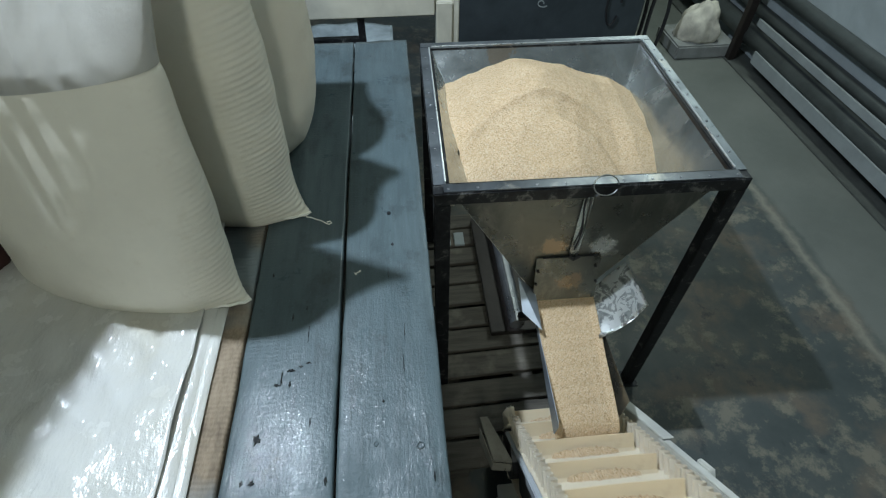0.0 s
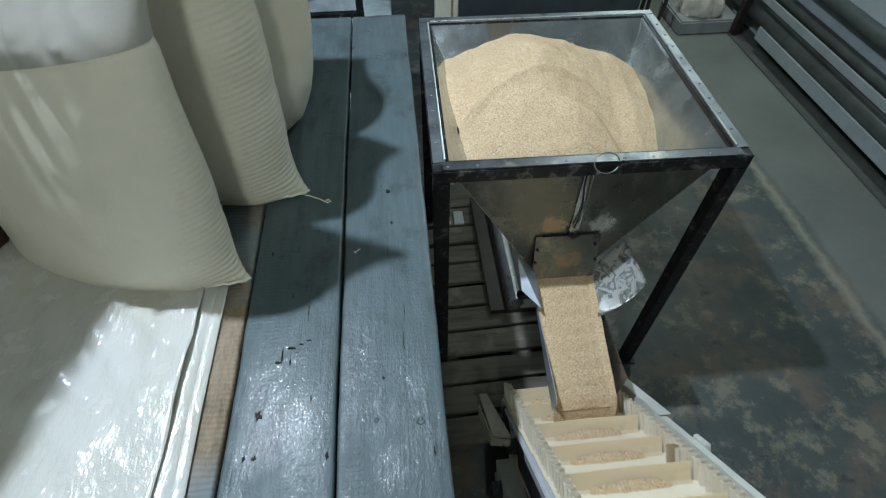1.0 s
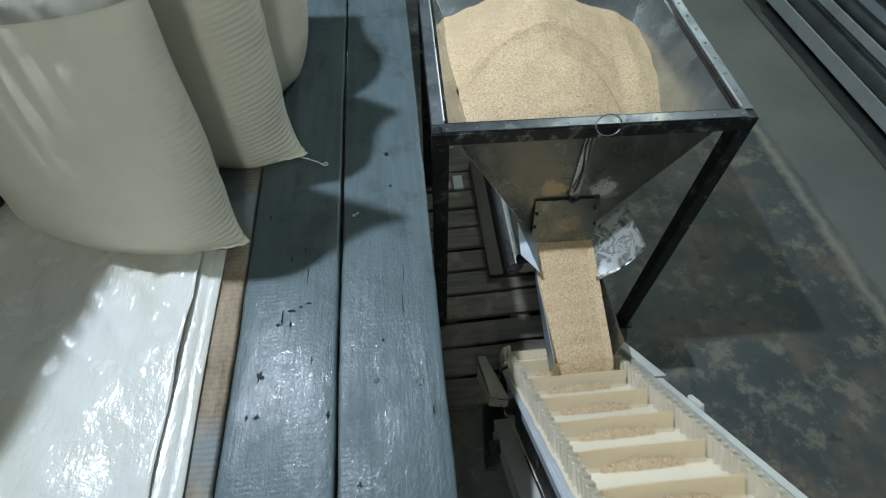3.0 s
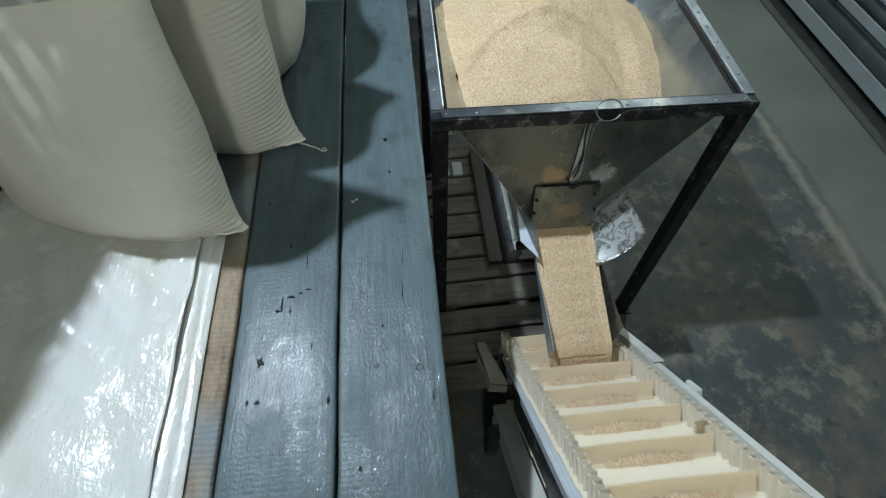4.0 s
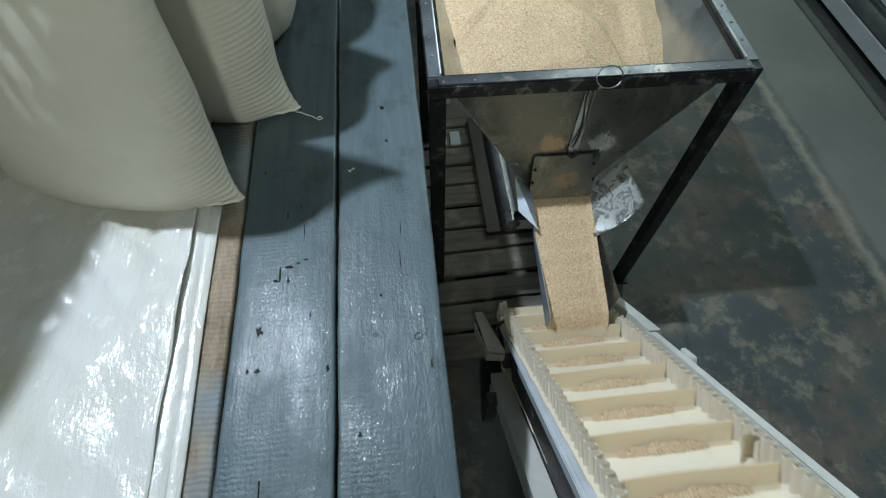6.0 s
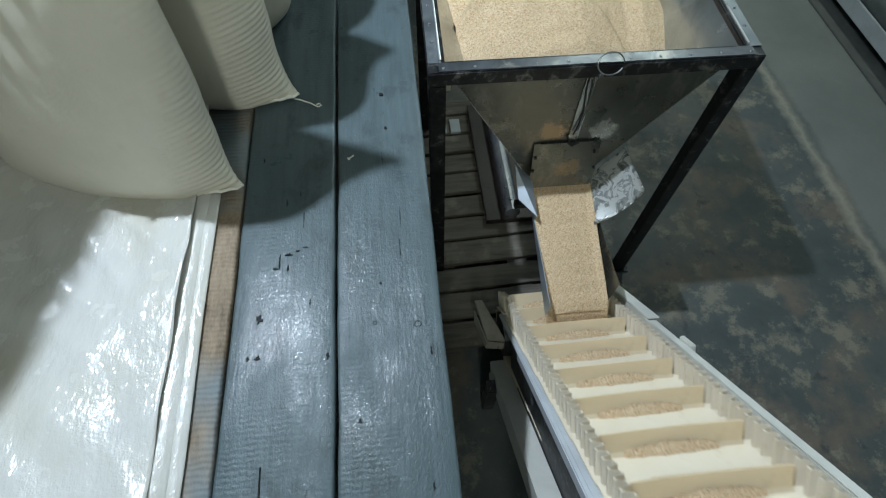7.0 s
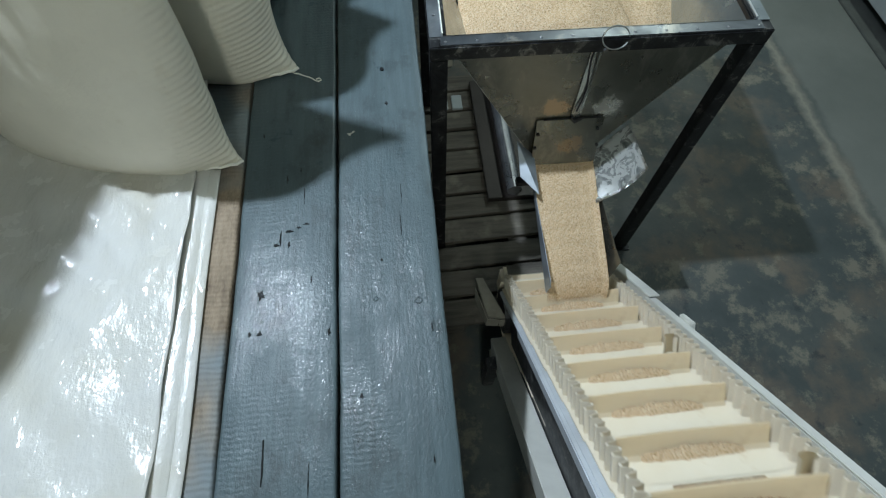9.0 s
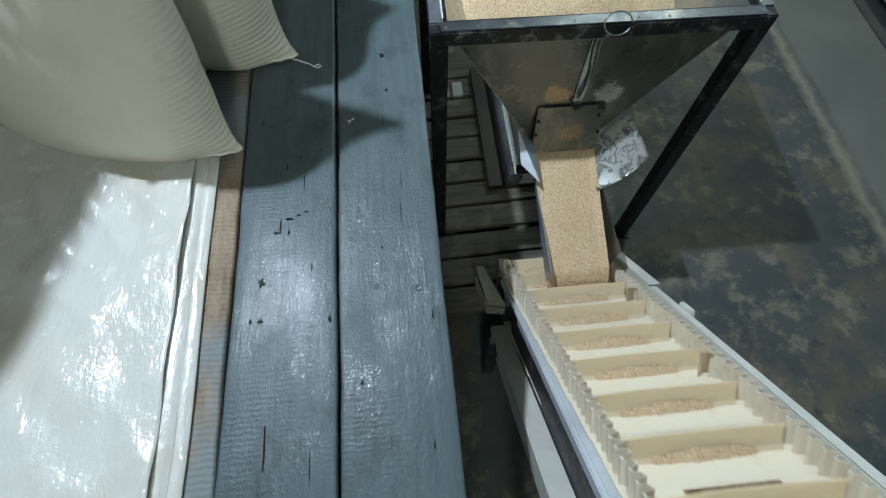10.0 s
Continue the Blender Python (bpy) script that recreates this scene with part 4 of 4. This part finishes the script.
def loose_thread():
    pts = [(-0.262, 0.957, 0.010), (-0.25, 0.952, 0.012), (-0.238, 0.950, 0.006), (-0.225, 0.945, 0.005), (-0.212, 0.934, 0.005),
           (-0.205, 0.930, 0.005), (-0.198, 0.934, 0.005), (-0.203, 0.940, 0.006), (-0.210, 0.936, 0.007)]
    solid("loose_thread", rod(pts, 0.0016, 6), THREAD, "loose white sewing thread from a sack's corner", "thread")
    pts = [(-0.138 + 0.0011 * k + 0.004 * math.sin(k * 0.8), 0.766 - 0.005 * math.sin(k * 0.42), 0.0035) for k in range(15)]
    solid("loose_thread", rod(pts, 0.0013, 6), THREAD, "short curl of white thread lying on a plank", "thread")


loose_thread()


# ---- plastic sheet under the sacks ----
def sheet():
    s = thing("plastic_sheet", "folded glossy white laminated sheet spread over the planks", "sheet")

    def main(u, v):
        x = -1.35 + u * (1.35 - 0.452)
        y = -0.45 + v * 1.55
        z = 0.012 + 0.014 * nz(x * 1.3 - 0.5 * y, y * 0.6, 3.0, 4) + 0.009 * (1 - 2 * abs(nz(x * 1.7 + y, y * 0.9, 5.0, 5))) + 0.0015 * nz(x, y, 6.0, 22)
        crease = math.exp(-((x + 0.70 - 0.35 * (y - 0.5)) / 0.03) ** 2)
        z += 0.010 * crease * max(0, 1 - abs(y - 0.45) / 0.35)
        x += 0.006 * nz(y * 2, 1.0, 0.0, 3) * u
        return (x, y, max(0.004, z + 0.008 * max(0, u - 0.9) * 10))
    part("top_layer", grid(110, 150, main, thick=0.0012), SHEET, s, smooth=True)

    def strip(xa, xb, za, zb, seed):
        def fn(u, v):
            y = -0.45 + v * 1.15
            wob = 0.006 * nz(y, seed, 0, 3)
            x = xa + (xb - xa) * u + wob
            return (x, y, za + (zb - za) * u + 0.004 * math.sin(u * math.pi) + 0.002 * nz(y, seed, 2, 6))
        return grid(8, 90, fn, thick=0.0012)
    part("fold", strip(-0.462, -0.428, 0.0135, 0.006, 1.0), SHEET, s, smooth=True)
    part("fold", strip(-0.440, -0.410, 0.0045, 0.002, 4.0), SHEET, s, smooth=True)
    return s


sheet()


# ---- pallet and things under the hopper ----
def pallet():
    p = thing("pallet", "grimy wooden pallet on the floor under the hopper", "pallet")
    y = 0.632
    n = 0
    while y < 1.95:
        d = 0.105 + 0.006 * math.sin(n * 2.3)
        tilt = pose(0, 0, 0, 0, 0, 1.6)
        part("slat", box((0.05, y, -1.052), (0.80, y + d, -1.03), 0.002, m=Matrix.Translation((0, 0.012, 0)) @ tilt), PALLET, p)
        y += 0.124
        n += 1
    for x in (0.07, 0.39, 0.70):
        part("bearer", box((x, 0.66, FLOOR), (x + 0.09, 1.92, -1.053), 0.002), PALLET, p)


pallet()


def light_patches():
    # two pale slabs stand in for light that falls under the hopper
    bm = box((0.17, 1.76, -1.0295), (0.205, 1.84, -1.018), 0.002)
    box((0.225, 1.755, -1.0295), (0.275, 1.845, -1.016), 0.002, bm)
    solid("board_offcut", bm, WALL, "pale slabs added for patches of light on the pallet", "offcut")


def steel_plate():
    p = thing("steel_plate", "dark red-brown steel plate with a bare tube, lying on the pallet", "steel plate")
    part("plate", box((0.325, 1.205, -1.03), (0.62, 1.92, -1.0), 0.003), RUST, p)
    part("tube", rod([(0.440, 1.215, -0.967), (0.440, 1.90, -0.967)], 0.033, 18), TUBE, p, "scuffed bare steel tube")


steel_plate()
light_patches()


# ---- background ----
def pipes():
    for z, r, x in ((-0.950, 0.072, 2.815), (-0.785, 0.043, 2.845), (-0.600, 0.048, 2.845)):
        p = thing("wall_pipe", "dark painted pipe running along the wall", "pipe", group="pipes along the wall")
        part("tube", rod([(x, -3.3, z), (x, 6.1, z)], r, 22), PIPE, p, smooth=True)
        for y in (-1.0, 1.2, 3.72, 5.4):
            part("clamp", box((x - r * 0.4, y, z - r * 1.1), (2.9, y + 0.05, z - r * 0.95), 0.002), PIPE, p)
    for z0, z1, x, y1 in ((-1.061, -0.968, 2.73, 3.50), (-0.845, -0.789, 2.765, 3.66)):
        r = thing("wall_rail", "pale painted flat rail along the wall pipes", "rail", group="rails along the wall")
        part("bar", box((x, -3.3, z0), (x + 0.014, y1, z1), 0.003), PALE_BAR, r)
        for y in (-1.6, 0.6, 2.9):
            part("bracket", box((x + 0.0145, y, z1 - 0.03), (2.9, y + 0.03, z1 - 0.012), 0.002), PIPE, r)
    solid("wall_post", box((2.70, 3.72, FLOOR), (2.76, 3.78, -0.4), 0.004), RUST, "rusty upright post by the wall pipes", "post")


pipes()


def background():
    bm = box((2.27, 3.78, FLOOR), (2.77, 4.20, -1.055), 0.012)
    solid("concrete_block", bm, BLOCK, "grey concrete block on the floor by the wall", "block")
    bm = bmesh.new()
    bmesh.ops.create_icosphere(bm, subdivisions=4, radius=1)
    for v in bm.verts:
        q = v.co.copy()
        k = 1 + 0.25 * nz(q.x, q.y, q.z, 1.7) + 0.08 * nz(q.x, q.y, q.z, 5)
        v.co = Vector((2.50 + q.x * 0.17 * k * (1 - 0.3 * q.z), 3.96 + q.y * 0.15 * k, max(-1.057, -0.98 + q.z * 0.21 * k)))
    solid("plaster_lump", bm, LUMP, "pale crusted lump of plaster on a concrete block", "lump", smooth=True)
    # big dark cabinet with chalk scribbles
    c = thing("machine_cabinet", "big dark blue-grey machine cabinet with chalk scribbles", "machine")
    part("body", box((0.40, 3.62, FLOOR), (1.80, 4.6, 0.6), 0.01), DARK_PANEL, c)
    rng = random.Random(3)
    for k in range(5):
        x, z = 1.02 + 0.02 * rng.random(), -0.60 + k * 0.075
        pts = [(x + 0.03 * math.cos(g) + 0.006 * g, 3.616, z + 0.022 * math.sin(g)) for g in [0.5 * i for i in range(12)]]
        part("chalk_scribble", rod(pts, 0.004, 5), CHALK, c)
    pts = [(1.56 + 0.05 * math.cos(g), 3.59, -0.60 + 0.16 * math.sin(g)) for g in [2 * math.pi * i / 20 for i in range(19)]]
    part("hanging_cable", rod(pts, 0.008, 6), RUBBER, c, "black cable loop")
    for x, dx in ((1.86, 0.03), (1.95, -0.02), (2.02, 0.05)):
        pts = [(x + dx * math.sin(k * 0.6), 3.75, FLOOR + 0.02 + 0.13 * k) for k in range(13)]
        solid("floor_cable", rod(pts, 0.014, 8), RUBBER, "dark cable running up beside the cabinet", "cable")
    # cream steel frame past the platform's end
    f = thing("gantry", "cream-painted steel gantry standing past the platform", "gantry")
    part("beam", box((-1.3, 2.2, -0.035), (0.17, 2.28, 0.11), 0.004), CREAM_STEEL, f)
    part("post", box((0.175, 2.19, FLOOR), (0.245, 2.27, 0.02), 0.004), CREAM_STEEL, f)
    part("post", box((0.245, 2.2, FLOOR), (0.275, 2.29, 0.5), 0.004), CREAM_STEEL, f)
    part("post", box((-0.165, 2.21, FLOOR), (-0.135, 2.25, -0.035), 0.003), BLACK, f)
    part("rail", box((-1.3, 2.23, -0.16), (-0.14, 2.26, -0.135), 0.003), BLACK, f)

    def cloth(u, v):
        x, y = -0.95 + u * 0.93, 2.05 + v * 0.9
        return (x, y, -0.62 + 0.22 * v + 0.05 * nz(x, y, 1.0, 3) + 0.02 * nz(x, y, 2.0, 8))
    solid("plastic_sheet", grid(50, 40, cloth, thick=0.5), BLUE_FILM, "heaped glossy bluish plastic sheet on the floor", "sheet", smooth=True)


background()


# ---- motion of belt and grain ----
def flow(s):
    y, z = lip_profile(s)
    y2, z2 = lip_profile(s + 0.01)
    return Matrix.Translation((0.5, y, z + 0.002)) @ Matrix.Rotation(math.atan2(z - z2, y - y2), 4, "X")


def motions():
    steps = [i / 10 for i in range(101)]
    for k, ob in enumerate(SECTIONS):
        walk(ob, [(t, on_loop(section_l(k, t))) for t in steps])
    slide, drop = 1.30, 0.12
    for k, ob in enumerate(CLUMPS):
        # each clump lands behind the cleat that is under the lip at that time
        land = -0.20 + k / 6.315
        rows = []
        for t in steps:
            q = t - land
            if q < -slide - drop:
                m = pose(0.5, 1.12, -0.46)
            elif q < -drop:
                m = flow(0.45 * (q + slide + drop) / slide)
            elif q < 0:
                y, z = lip_profile(0.45)
                u = 1 + q / drop
                m = Matrix.Translation((0.5, y - 0.03 * u, z - 0.02 * u - 0.07 * u * u)) @ Matrix.Rotation(0.9 + 0.3 * u, 4, "X")
            else:
                m = on_loop(1.05 * PITCH + SPEED * q) @ Matrix.Translation((0, -0.026, 0.008))
            rows.append((t, m))
        walk(ob, rows)


motions()
